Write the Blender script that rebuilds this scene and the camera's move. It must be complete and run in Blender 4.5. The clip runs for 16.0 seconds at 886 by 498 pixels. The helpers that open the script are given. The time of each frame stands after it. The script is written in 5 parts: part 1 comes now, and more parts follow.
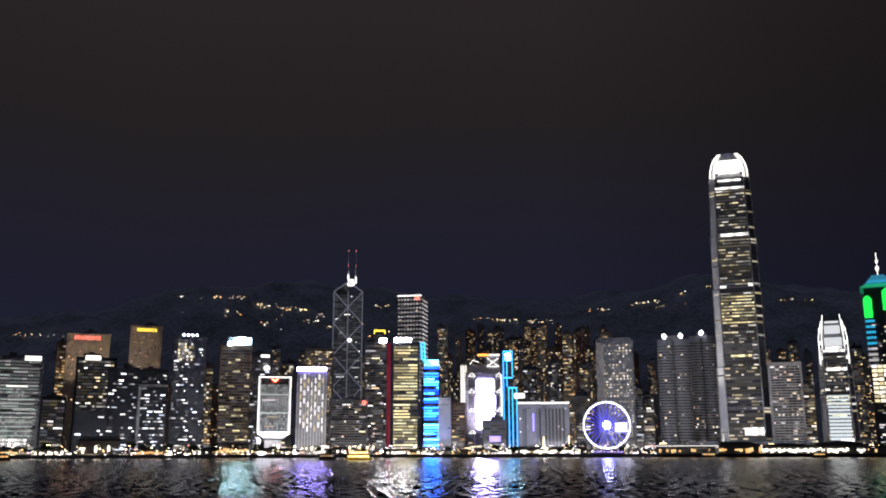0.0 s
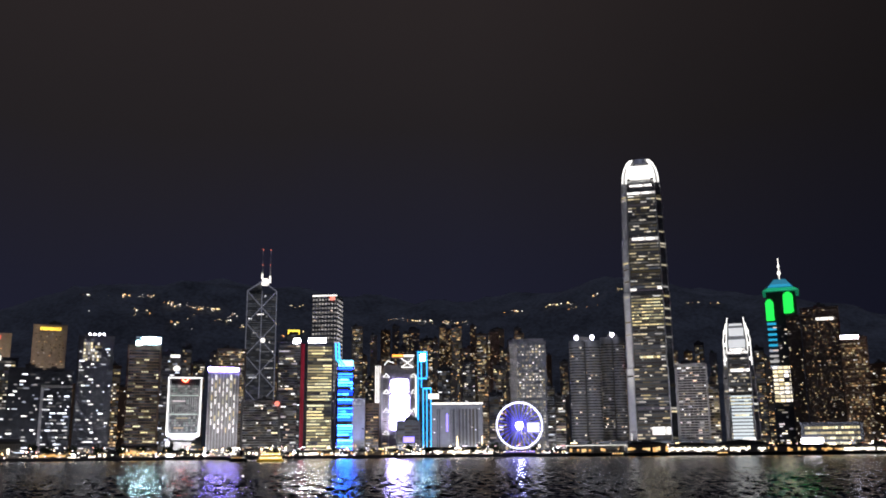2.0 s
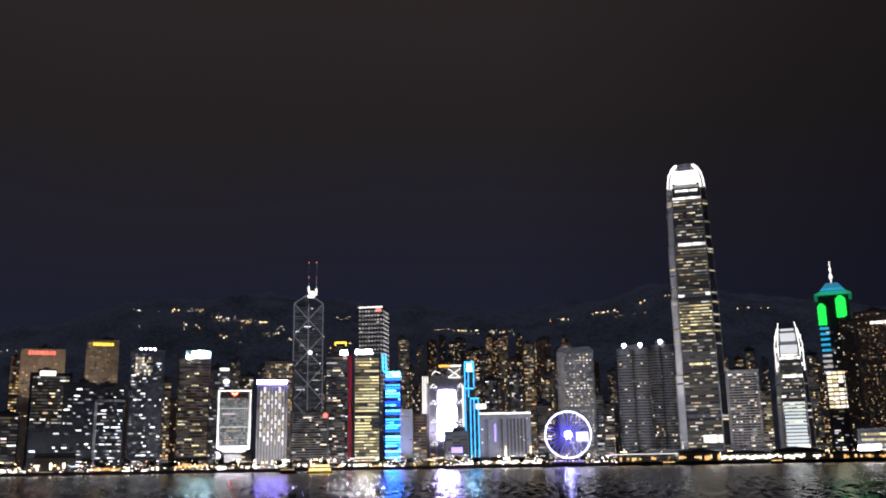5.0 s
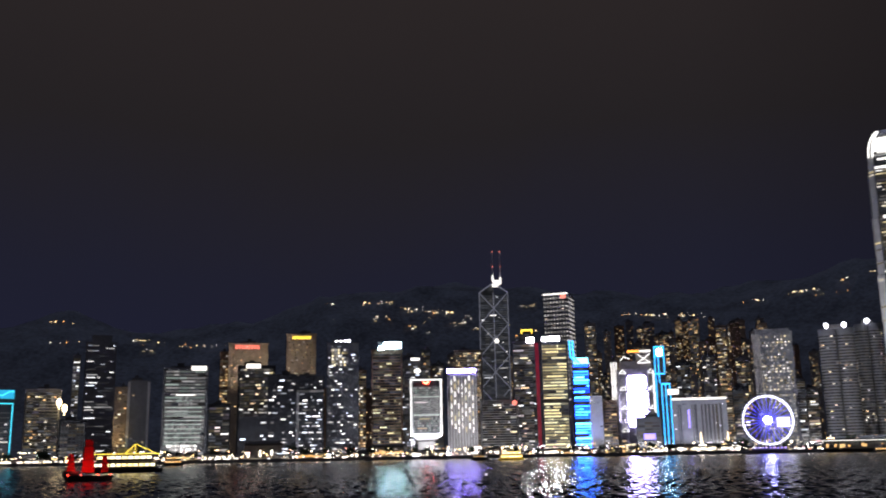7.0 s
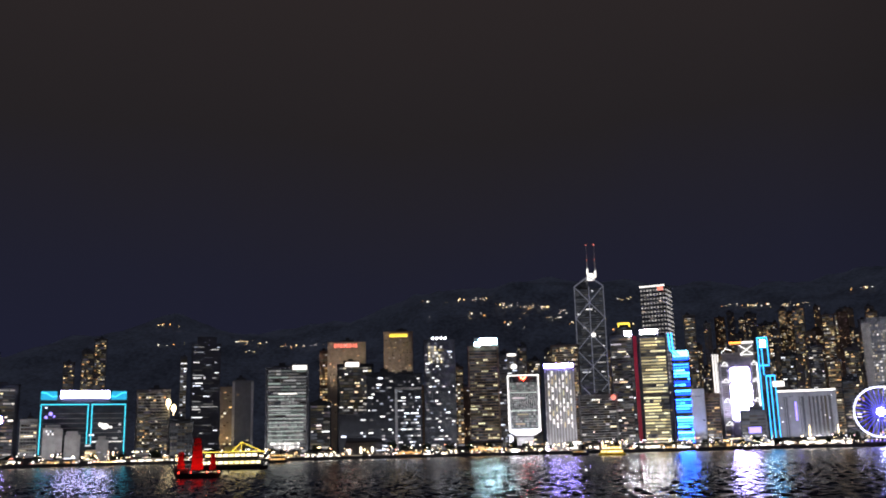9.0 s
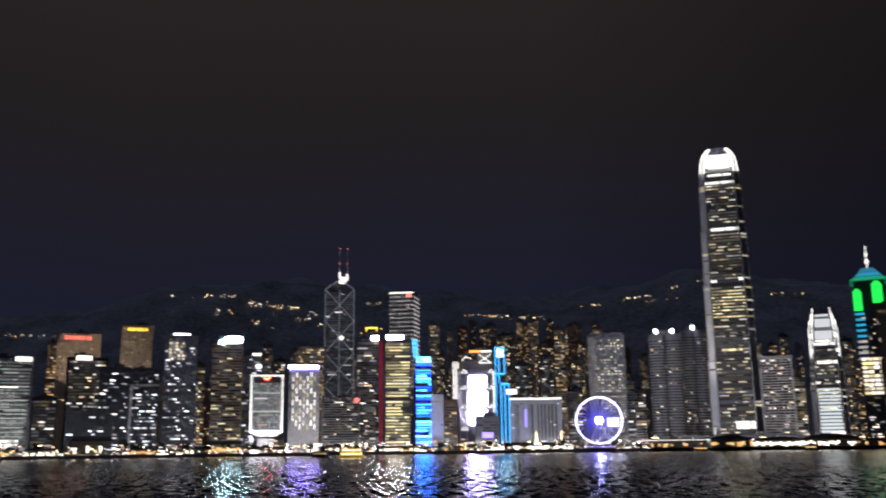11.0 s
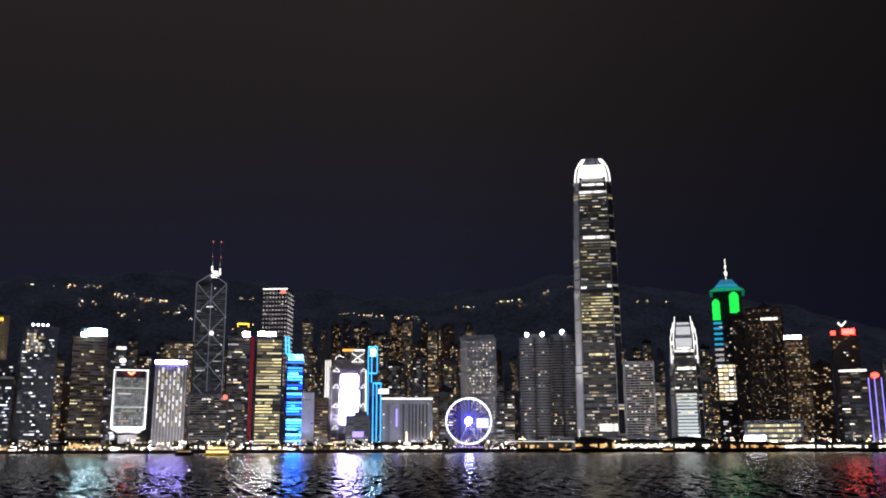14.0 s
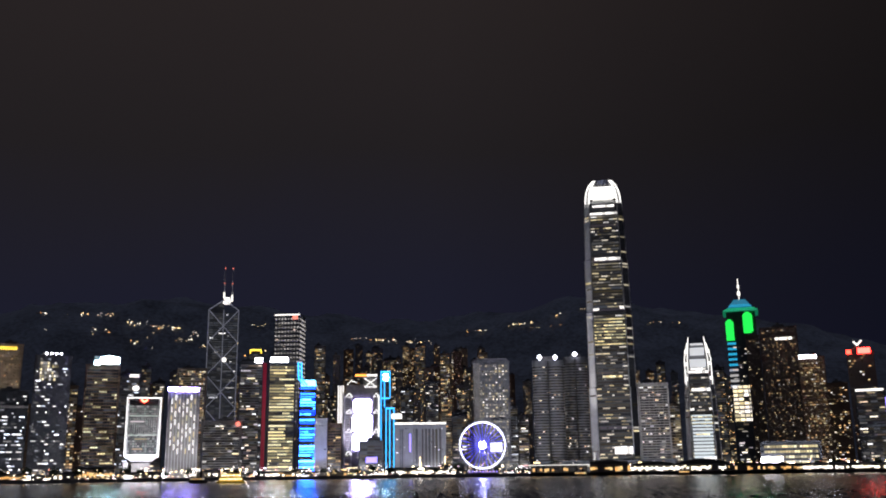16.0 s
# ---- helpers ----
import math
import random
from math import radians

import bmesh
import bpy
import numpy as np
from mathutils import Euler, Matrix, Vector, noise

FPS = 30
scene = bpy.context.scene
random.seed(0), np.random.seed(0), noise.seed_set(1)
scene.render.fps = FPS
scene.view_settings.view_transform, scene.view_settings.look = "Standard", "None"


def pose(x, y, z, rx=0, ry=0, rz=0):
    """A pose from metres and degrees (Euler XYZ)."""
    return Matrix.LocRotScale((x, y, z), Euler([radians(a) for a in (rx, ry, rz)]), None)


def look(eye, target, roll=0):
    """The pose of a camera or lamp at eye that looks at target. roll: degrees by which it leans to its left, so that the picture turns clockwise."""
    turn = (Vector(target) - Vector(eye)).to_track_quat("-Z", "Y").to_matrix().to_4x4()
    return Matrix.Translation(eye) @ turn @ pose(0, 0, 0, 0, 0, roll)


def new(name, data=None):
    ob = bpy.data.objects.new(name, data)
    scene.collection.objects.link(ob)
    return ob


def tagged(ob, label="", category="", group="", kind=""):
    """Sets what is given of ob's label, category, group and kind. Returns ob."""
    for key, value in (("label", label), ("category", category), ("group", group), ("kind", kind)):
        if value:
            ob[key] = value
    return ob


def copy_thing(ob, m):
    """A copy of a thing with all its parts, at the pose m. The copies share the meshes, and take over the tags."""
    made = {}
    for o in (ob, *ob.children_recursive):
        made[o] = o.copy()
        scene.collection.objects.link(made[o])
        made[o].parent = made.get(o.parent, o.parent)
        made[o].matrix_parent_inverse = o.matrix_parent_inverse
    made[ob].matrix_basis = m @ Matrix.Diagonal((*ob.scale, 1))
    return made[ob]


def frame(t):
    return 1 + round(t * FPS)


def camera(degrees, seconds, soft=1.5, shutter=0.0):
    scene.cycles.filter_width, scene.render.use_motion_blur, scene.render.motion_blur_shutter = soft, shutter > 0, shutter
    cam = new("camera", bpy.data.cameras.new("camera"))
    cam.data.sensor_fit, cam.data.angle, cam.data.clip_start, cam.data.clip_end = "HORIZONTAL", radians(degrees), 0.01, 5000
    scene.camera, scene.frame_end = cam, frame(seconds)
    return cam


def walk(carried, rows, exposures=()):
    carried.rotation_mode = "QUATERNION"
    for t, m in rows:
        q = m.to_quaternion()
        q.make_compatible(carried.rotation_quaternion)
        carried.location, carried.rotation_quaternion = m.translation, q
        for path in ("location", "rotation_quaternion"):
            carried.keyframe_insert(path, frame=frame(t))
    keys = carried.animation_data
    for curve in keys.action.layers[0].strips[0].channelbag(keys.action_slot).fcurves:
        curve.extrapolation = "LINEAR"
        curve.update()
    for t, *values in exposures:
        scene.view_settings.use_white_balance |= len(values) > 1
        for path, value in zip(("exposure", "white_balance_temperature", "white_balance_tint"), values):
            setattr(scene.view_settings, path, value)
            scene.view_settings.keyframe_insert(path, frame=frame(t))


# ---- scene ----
cam = camera(50.8, 16.0, soft=1.9, shutter=0.35)
PATH = [
    (0.0, pose(0, 0, 5.0, 102.34, 0.13, -0.11)),
    (0.5, pose(0, 0, 5.0, 102.43, -0.02, -0.74)),
    (1.0, pose(0, 0, 5.0, 102.33, 0.22, -2.23)),
    (1.5, pose(0, 0, 5.0, 102.41, 0.55, -4.81)),
    (2.0, pose(0, 0, 5.0, 102.35, 0.51, -5.29)),
    (2.5, pose(0, 0, 5.0, 102.36, 0.44, -5.36)),
    (3.0, pose(0, 0, 5.0, 102.59, 0.46, -5.25)),
    (5.3, pose(0, 0, 5.0, 103.06, 1.00, -1.44)),
    (5.5, pose(0, 0, 5.0, 103.10, 0.97, -0.64)),
    (6.0, pose(0, 0, 5.0, 102.87, 0.74, 3.11)),
    (6.5, pose(0, 0, 5.0, 102.50, 0.71, 7.30)),
    (7.0, pose(0, 0, 5.0, 102.43, 1.01, 9.04)),
    (7.5, pose(0, 0, 5.0, 102.50, 0.98, 13.65)),
    (8.0, pose(0, 0, 5.0, 102.49, 0.81, 16.03)),
    (8.2, pose(0, 0, 5.0, 102.17, 0.98, 15.87)),
    (10.3, pose(0, 0, 5.0, 102.87, 0.85, 8.46)),
    (10.5, pose(0, 0, 5.0, 102.93, 0.47, 6.04)),
    (11.0, pose(0, 0, 5.0, 102.14, 0.71, -0.54)),
    (11.5, pose(0, 0, 5.0, 101.42, 0.86, -5.31)),
    (12.0, pose(0, 0, 5.0, 101.12, 0.89, -8.58)),
    (12.5, pose(0, 0, 5.0, 101.09, 0.47, -8.96)),
    (13.0, pose(0, 0, 5.0, 101.11, 0.06, -8.94)),
    (13.5, pose(0, 0, 5.0, 101.73, -0.03, -8.53)),
    (14.0, pose(0, 0, 5.0, 102.05, 0.16, -8.35)),
    (14.5, pose(0, 0, 5.0, 102.79, 0.27, -8.31)),
    (15.0, pose(0, 0, 5.0, 103.04, 0.32, -8.19)),
    (15.5, pose(0, 0, 5.0, 103.27, 0.49, -7.73)),
    (16.0, pose(0, 0, 5.0, 103.51, 0.76, -7.51)),
]
walk(cam, PATH, [(0, 0.12), (3.0, 0.12), (5.5, 0.15), (8.0, 0.2), (10.5, 0.1), (12.0, -0.18), (13.0, -0.18), (14.5, -0.05), (16.0, 0.0)])

# ---- light ----
world = bpy.data.worlds.new("night_sky")
scene.world = world
world.use_nodes = True
wn, wl = world.node_tree.nodes, world.node_tree.links
wbg = wn["Background"]
wco = wn.new("ShaderNodeTexCoord")
wsep = wn.new("ShaderNodeSeparateXYZ")
wramp = wn.new("ShaderNodeValToRGB")
wns = wn.new("ShaderNodeTexNoise")
wns.inputs["Scale"].default_value = 2.5
wns.inputs["Detail"].default_value = 4
wadd = wn.new("ShaderNodeMath")
wadd.operation = "MULTIPLY_ADD"
wadd.inputs[1].default_value = 0.10
wl.new(wco.outputs["Generated"], wsep.inputs[0])
wl.new(wco.outputs["Generated"], wns.inputs["Vector"])
wl.new(wns.outputs[0], wadd.inputs[0])
wl.new(wsep.outputs["Z"], wadd.inputs[2])
wl.new(wadd.outputs[0], wramp.inputs[0])
wdim = wn.new("ShaderNodeMapRange")
wdim.inputs[1].default_value, wdim.inputs[2].default_value = 0.12, 0.56
wdim.inputs[3].default_value, wdim.inputs[4].default_value = 1.0, 0.48
wl.new(wsep.outputs["X"], wdim.inputs[0])
wl.new(wdim.outputs[0], wbg.inputs["Strength"])
wl.new(wramp.outputs[0], wbg.inputs["Color"])
e = wramp.color_ramp.elements
e[0].position, e[0].color = 0.05, (0.0102, 0.0120, 0.0325, 1)
e[1].position, e[1].color = 1.0, (0.060, 0.054, 0.056, 1)
m_ = e.new(0.24)
m_.color = (0.0120, 0.0122, 0.0238, 1)
m_ = e.new(0.38)
m_.color = (0.0158, 0.0134, 0.0150, 1)
m_ = e.new(0.62)
m_.color = (0.0250, 0.0190, 0.0185, 1)


def lamp(kind, name, at, to, power, color, size=2.0, size_y=0.0, angle=60):
    d = bpy.data.lights.new(name, kind)
    d.energy, d.color = power, color
    if kind == "AREA":
        d.shape, d.size, d.size_y = "RECTANGLE", size, size_y or size
    elif kind == "SPOT":
        d.spot_size, d.spot_blend, d.shadow_soft_size = radians(angle), 0.6, size
    ob = new(name, d)
    ob.matrix_world = look(at, to)
    return ob


def polar(az, rng, z=0.0):
    """A place from the bearing in degrees (to the right of straight ahead) and the distance."""
    a = radians(az)
    return Vector((rng * math.sin(a), rng * math.cos(a), z))


# rows of promenade and street lamps light the facades from below
for az_ in range(-40, 41, 10):
    lamp("AREA", "promenade_lamps", polar(az_, 1142, 14), polar(az_, 1500, 330), {-40: 0.3e5, -30: 0.22e5, -20: 0.16e5, -10: 0.8e5, 10: 1.4e5, 20: 0.95e5, 30: 0.6e5, 40: 0.4e5}.get(az_, 1.1e5), (0.90, 0.89, 1.0), 180, 6)


# added overhead fill that lifts the hillside, as if thrown back by low clouds
glow_ = bpy.data.lights.new("overhead_fill", "SUN")
glow_.energy, glow_.color, glow_.angle = 0.36, (0.58, 0.64, 1.0), radians(50)
new("overhead_fill", glow_)


# ---- materials ----
def mat(name, color=(0.3, 0.3, 0.3), rough=0.6, metal=0.0, grain=0.25, scale=0.15, bump=0.0):
    m = bpy.data.materials.new(name)
    m.use_nodes = True
    n, l = m.node_tree.nodes, m.node_tree.links
    p = n["Principled BSDF"]
    p.inputs["Roughness"].default_value, p.inputs["Metallic"].default_value = rough, metal
    co = n.new("ShaderNodeTexCoord")
    a, b = n.new("ShaderNodeTexNoise"), n.new("ShaderNodeTexNoise")
    a.inputs["Scale"].default_value, b.inputs["Scale"].default_value = scale, scale * 9
    a.inputs["Detail"].default_value = b.inputs["Detail"].default_value = 5
    mx = n.new("ShaderNodeMath")
    mx.operation = "ADD"
    r = n.new("ShaderNodeMapRange")
    r.inputs[1].default_value, r.inputs[2].default_value = 0.7, 1.3
    r.inputs[3].default_value, r.inputs[4].default_value = 1 - grain, 1 + grain
    mul = n.new("ShaderNodeVectorMath")
    mul.operation = "SCALE"
    mul.inputs[0].default_value = color
    l.new(co.outputs["Object"], a.inputs["Vector"])
    l.new(co.outputs["Object"], b.inputs["Vector"])
    l.new(a.outputs[0], mx.inputs[0])
    l.new(b.outputs[0], mx.inputs[1])
    l.new(mx.outputs[0], r.inputs[0])
    l.new(r.outputs[0], mul.inputs["Scale"])
    l.new(mul.outputs[0], p.inputs["Base Color"])
    if bump:
        bp = n.new("ShaderNodeBump")
        bp.inputs["Strength"].default_value = bump
        l.new(b.outputs[0], bp.inputs["Height"])
        l.new(bp.outputs[0], p.inputs["Normal"])
    return m


def glow(name, color, strength):
    m = bpy.data.materials.new(name)
    m.use_nodes = True
    p = m.node_tree.nodes["Principled BSDF"]
    p.inputs["Base Color"].default_value = (*[c * 0.5 for c in color], 1)
    p.inputs["Emission Color"].default_value = (*color, 1)
    p.inputs["Emission Strength"].default_value = strength
    return m


def lit(name, stops, strength, dim=0.05, power=2.0):
    """Lamp-lit window panes: each pane has its own colour and brightness."""
    m = bpy.data.materials.new(name)
    m.use_nodes = True
    n, l = m.node_tree.nodes, m.node_tree.links
    p = n["Principled BSDF"]
    p.inputs["Base Color"].default_value = (0.03, 0.03, 0.035, 1)
    p.inputs["Roughness"].default_value = 0.15
    g = n.new("ShaderNodeNewGeometry")
    oi = n.new("ShaderNodeObjectInfo")
    ramp = n.new("ShaderNodeValToRGB")
    el = ramp.color_ramp.elements
    for i, c in enumerate(stops):
        q = el[i] if i < 2 else el.new(1.0)
        q.position, q.color = i / (len(stops) - 1), (*c, 1)
    w = n.new("ShaderNodeTexWhiteNoise")
    w.noise_dimensions = "1D"
    ad = n.new("ShaderNodeMath")
    ad.operation = "MULTIPLY_ADD"
    ad.inputs[1].default_value = 71.3
    l.new(g.outputs["Random Per Island"], ad.inputs[0])
    l.new(oi.outputs["Random"], ad.inputs[2])
    l.new(ad.outputs[0], w.inputs["W"])
    pw = n.new("ShaderNodeMath")
    pw.operation = "POWER"
    pw.inputs[1].default_value = power
    l.new(g.outputs["Random Per Island"], pw.inputs[0])
    st = n.new("ShaderNodeMath")
    st.operation = "MULTIPLY_ADD"
    st.inputs[1].default_value, st.inputs[2].default_value = strength, dim
    l.new(pw.outputs[0], st.inputs[0])
    l.new(w.outputs["Value"], ramp.inputs[0])
    l.new(ramp.outputs[0], p.inputs["Emission Color"])
    l.new(st.outputs[0], p.inputs["Emission Strength"])
    return m


WARM, GOLD, COOL, WHITE = (1.0, 0.62, 0.28), (1.0, 0.80, 0.40), (0.72, 0.80, 1.0), (1.0, 0.94, 0.92)
PALE = (0.93, 0.92, 0.93)
M = dict(
    concrete=mat("weathered_concrete", (0.34, 0.33, 0.31), 0.8),
    beige=mat("beige_cladding", (0.42, 0.34, 0.26), 0.7),
    white=mat("white_cladding", (0.70, 0.70, 0.70), 0.55, grain=0.12),
    grey=mat("grey_curtain_wall", (0.20, 0.21, 0.23), 0.5, grain=0.2),
    dark=mat("dark_curtain_wall", (0.05, 0.056, 0.068), 0.6, grain=0.3),
    brown=mat("brown_cladding", (0.22, 0.14, 0.09), 0.6),
    metal=mat("brushed_aluminium", (0.55, 0.56, 0.58), 0.4, 0.8, grain=0.15),
    umber=mat("umber_tile_cladding", (0.105, 0.08, 0.068), 0.7),
    roof=mat("roof_membrane", (0.10, 0.10, 0.10), 0.9),
    glass=lit("dim_window_glass", (COOL, PALE, GOLD, (0.8, 0.7, 1.0)), 0.10, 0.012, 1.8),
    w_office=lit("office_window_light", (PALE, WHITE, GOLD, WHITE, WARM, (0.85, 0.82, 1.0)), 2.2, 0.03, 3.0),
    w_gold=lit("golden_office_light", (GOLD, (1.0, 0.85, 0.45), (0.95, 0.9, 0.6)), 1.5, 0.16, 1.2),
    w_home=lit("home_window_light", (WARM, GOLD, WHITE, GOLD, (1.0, 0.5, 0.2), WARM), 1.7, 0.04, 2.5),
    w_cool=lit("cool_office_light", (COOL, WHITE, PALE, COOL), 2.2, 0.03, 3.0),
    w_dense=lit("bright_office_light", (WHITE, PALE, GOLD, WHITE), 1.4, 0.10, 1.5),
    w_spark=lit("sparse_office_light", (WHITE, COOL, WHITE, PALE), 3.2, 0.08, 1.8),
    w_blue=lit("blue_screen_light", ((0.004, 0.03, 1.0), (0.010, 0.09, 1.0), (0.035, 0.24, 1.0), (0.012, 0.11, 1.0)), 34, 2.0, 1.4),
    g_white=glow("white_lamp", (0.86, 0.84, 1.0), 11),
    g_beam=glow("white_sign_beam", (0.90, 0.88, 1.0), 110),
    g_soft=glow("soft_white_lamp", (1.0, 0.95, 0.88), 1.6),
    g_warm=glow("warm_lamp", (1.0, 0.78, 0.45), 5),
    g_gold=glow("golden_sign_light", (1.0, 0.72, 0.08), 2.2),
    g_orange=glow("orange_sign_light", (1.0, 0.36, 0.06), 2.5),
    g_red=glow("red_sign_light", (1.0, 0.05, 0.03), 7.0),
    g_redbeam=glow("red_sign_beam", (1.0, 0.02, 0.015), 28),
    g_pink=glow("pink_red_sign_light", (1.0, 0.22, 0.16), 1.6),
    g_cyan=glow("cyan_neon", (0.04, 0.42, 1.0), 3.0),
    g_aqua=glow("aqua_neon", (0.06, 0.62, 0.82), 1.5),
    g_ice_soft=glow("icy_cyan_light", (0.22, 0.72, 1.0), 4.0),
    g_screen=glow("violet_white_screen", (0.46, 0.40, 1.0), 26),
    g_blue=glow("blue_neon", (0.02, 0.14, 1.0), 5.0),
    g_ice=glow("icy_white_sign_light", (0.50, 0.86, 1.0), 65),
    g_violet=glow("violet_white_sign_light", (0.26, 0.20, 1.0), 60),
    g_green=glow("green_neon", (0.01, 0.42, 0.045), 2.6),
    g_teal=glow("teal_neon", (0.02, 0.30, 0.50), 1.3),
    g_purple=glow("purple_neon", (0.30, 0.22, 1.0), 2.2),
)


def water_mat():
    m = bpy.data.materials.new("harbour_water")
    m.use_nodes = True
    n, l = m.node_tree.nodes, m.node_tree.links
    p = n["Principled BSDF"]
    p.inputs["Base Color"].default_value = (0.004, 0.006, 0.009, 1)
    p.inputs["Roughness"].default_value = 0.11
    p.inputs["IOR"].default_value = 1.33
    co = n.new("ShaderNodeTexCoord")
    mp = n.new("ShaderNodeMapping")
    mp.inputs["Scale"].default_value = (0.8, 1.0, 1.0)
    l.new(co.outputs["Object"], mp.inputs["Vector"])
    hs = None
    for sc, amp in ((1.3, 0.34), (4.0, 0.12)):
        t = n.new("ShaderNodeTexNoise")
        t.inputs["Scale"].default_value, t.inputs["Detail"].default_value = sc, 3
        l.new(mp.outputs[0], t.inputs["Vector"])
        k = n.new("ShaderNodeMath")
        k.operation = "MULTIPLY_ADD"
        k.inputs[1].default_value = amp
        l.new(t.outputs[0], k.inputs[0])
        if hs:
            l.new(hs.outputs[0], k.inputs[2])
        else:
            k.inputs[2].default_value = 0
        hs = k
    b = n.new("ShaderNodeBump")
    b.inputs["Strength"].default_value, b.inputs["Distance"].default_value = 0.5, 0.26
    # patches of rougher and calmer water
    gm, gn, gr = n.new("ShaderNodeMapping"), n.new("ShaderNodeTexNoise"), n.new("ShaderNodeMapRange")
    gm.inputs["Scale"].default_value = (0.55, 0.16, 1.0)
    gn.inputs["Scale"].default_value, gn.inputs["Detail"].default_value = 1.0, 4
    gr.inputs[1].default_value, gr.inputs[2].default_value = 0.38, 0.62
    gr.inputs[3].default_value, gr.inputs[4].default_value = 0.1, 1.6
    l.new(co.outputs["Object"], gm.inputs["Vector"])
    l.new(gm.outputs[0], gn.inputs["Vector"])
    l.new(gn.outputs[0], gr.inputs[0])
    l.new(gr.outputs[0], b.inputs["Strength"])
    l.new(hs.outputs[0], b.inputs["Height"])
    l.new(b.outputs[0], p.inputs["Normal"])
    return m


M["water"] = water_mat()
M["brace"] = glow("brace_light", (0.80, 0.82, 1.0), 0.12)
M["land"] = mat("waterfront_paving", (0.16, 0.155, 0.15), 0.85, scale=0.05)
M["hill"] = mat("wooded_hillside", (0.095, 0.112, 0.13), 0.95, grain=0.5, scale=0.01)
M["wall"] = mat("sea_wall_stone", (0.14, 0.135, 0.13), 0.9)
M["leaf"] = mat("dark_foliage", (0.04, 0.06, 0.03), 0.9, grain=0.5, scale=0.6)
M["bark"] = mat("bark", (0.10, 0.08, 0.06), 0.95)
M["sail"] = mat("red_sailcloth", (0.55, 0.03, 0.03), 0.8)
M["hull"] = mat("dark_painted_hull", (0.05, 0.05, 0.055), 0.5)
M["hullw"] = mat("white_painted_hull", (0.7, 0.68, 0.6), 0.5)

LAND = 3.5


# ---- mesh helpers ----
class Geo:
    """Collects boxes, quads and beams, and becomes one mesh."""

    def __init__(self):
        self.v, self.f = [], []

    def add(self, vs, fs):
        k = len(self.v)
        self.v.extend(vs)
        self.f.extend([tuple(i + k for i in q) for q in fs])
        return self

    def box(self, x0, x1, y0, y1, z0, z1, tx=1.0, ty=1.0):
        """A box; tx, ty narrow its top."""
        cx, cy = (x0 + x1) / 2, (y0 + y1) / 2
        hx, hy = (x1 - x0) / 2, (y1 - y0) / 2
        vs = [(cx + sx * hx, cy + sy * hy, z0) for sx, sy in ((-1, -1), (1, -1), (1, 1), (-1, 1))]
        vs += [(cx + sx * hx * tx, cy + sy * hy * ty, z1) for sx, sy in ((-1, -1), (1, -1), (1, 1), (-1, 1))]
        return self.add(vs, [(3, 2, 1, 0), (4, 5, 6, 7), (0, 1, 5, 4), (1, 2, 6, 5), (2, 3, 7, 6), (3, 0, 4, 7)])

    def prism(self, pts, z0, z1, top=None):
        n = len(pts)
        top = top or pts
        vs = [(x, y, z0) for x, y in pts] + [(x, y, z1) for x, y in top]
        fs = [tuple(range(n - 1, -1, -1)), tuple(range(n, 2 * n))]
        fs += [(i, (i + 1) % n, n + (i + 1) % n, n + i) for i in range(n)]
        return self.add(vs, fs)

    def quad(self, a, b, c, d):
        return self.add([a, b, c, d], [(0, 1, 2, 3)])

    def beam(self, a, b, r, n=6):
        a, b = Vector(a), Vector(b)
        ax = (b - a).normalized()
        u = ax.cross(Vector((0, 0, 1)) if abs(ax.z) < 0.9 else Vector((1, 0, 0))).normalized()
        w = ax.cross(u)
        vs = []
        for p in (a, b):
            for i in range(n):
                q = 2 * math.pi * i / n
                vs.append(tuple(p + r * (math.cos(q) * u + math.sin(q) * w)))
        fs = [tuple(range(n - 1, -1, -1)), tuple(range(n, 2 * n))] + [(i, (i + 1) % n, n + (i + 1) % n, n + i) for i in range(n)]
        return self.add(vs, fs)

    def ball(self, c, r, n=8, m=5, sz=1.0):
        vs = [(c[0], c[1], c[2] - r * sz)]
        for j in range(1, m):
            p = math.pi * j / m - math.pi / 2
            for i in range(n):
                q = 2 * math.pi * i / n
                vs.append((c[0] + r * math.cos(p) * math.cos(q), c[1] + r * math.cos(p) * math.sin(q), c[2] + r * sz * math.sin(p)))
        vs.append((c[0], c[1], c[2] + r * sz))
        fs = [(0, 1 + (i + 1) % n, 1 + i) for i in range(n)]
        for j in range(m - 2):
            k = 1 + j * n
            fs += [(k + i, k + (i + 1) % n, k + n + (i + 1) % n, k + n + i) for i in range(n)]
        k = 1 + (m - 2) * n
        fs += [(k + i, k + (i + 1) % n, len(vs) - 1) for i in range(n)]
        return self.add(vs, fs)

    def mesh(self, name):
        me = bpy.data.meshes.new(name)
        me.from_pydata(self.v, [], self.f)
        me.update()
        return me


def part(name, g, material, parent, label="", kind=""):
    me = g.mesh(name)
    me.materials.append(material)
    ob = new(name, me)
    ob.parent = parent
    return tagged(ob, label, kind=kind)


def thing(name, label, category, m, group="", kind=""):
    ob = new(name)
    ob.empty_display_size = 5
    ob.matrix_world = m
    return tagged(ob, label, category, group, kind)


def solo(name, g, material, label, category, m=None, group="", kind=""):
    me = g.mesh(name)
    me.materials.append(material)
    ob = new(name, me)
    if m is not None:
        ob.matrix_world = m
    return tagged(ob, label, category, group, kind)


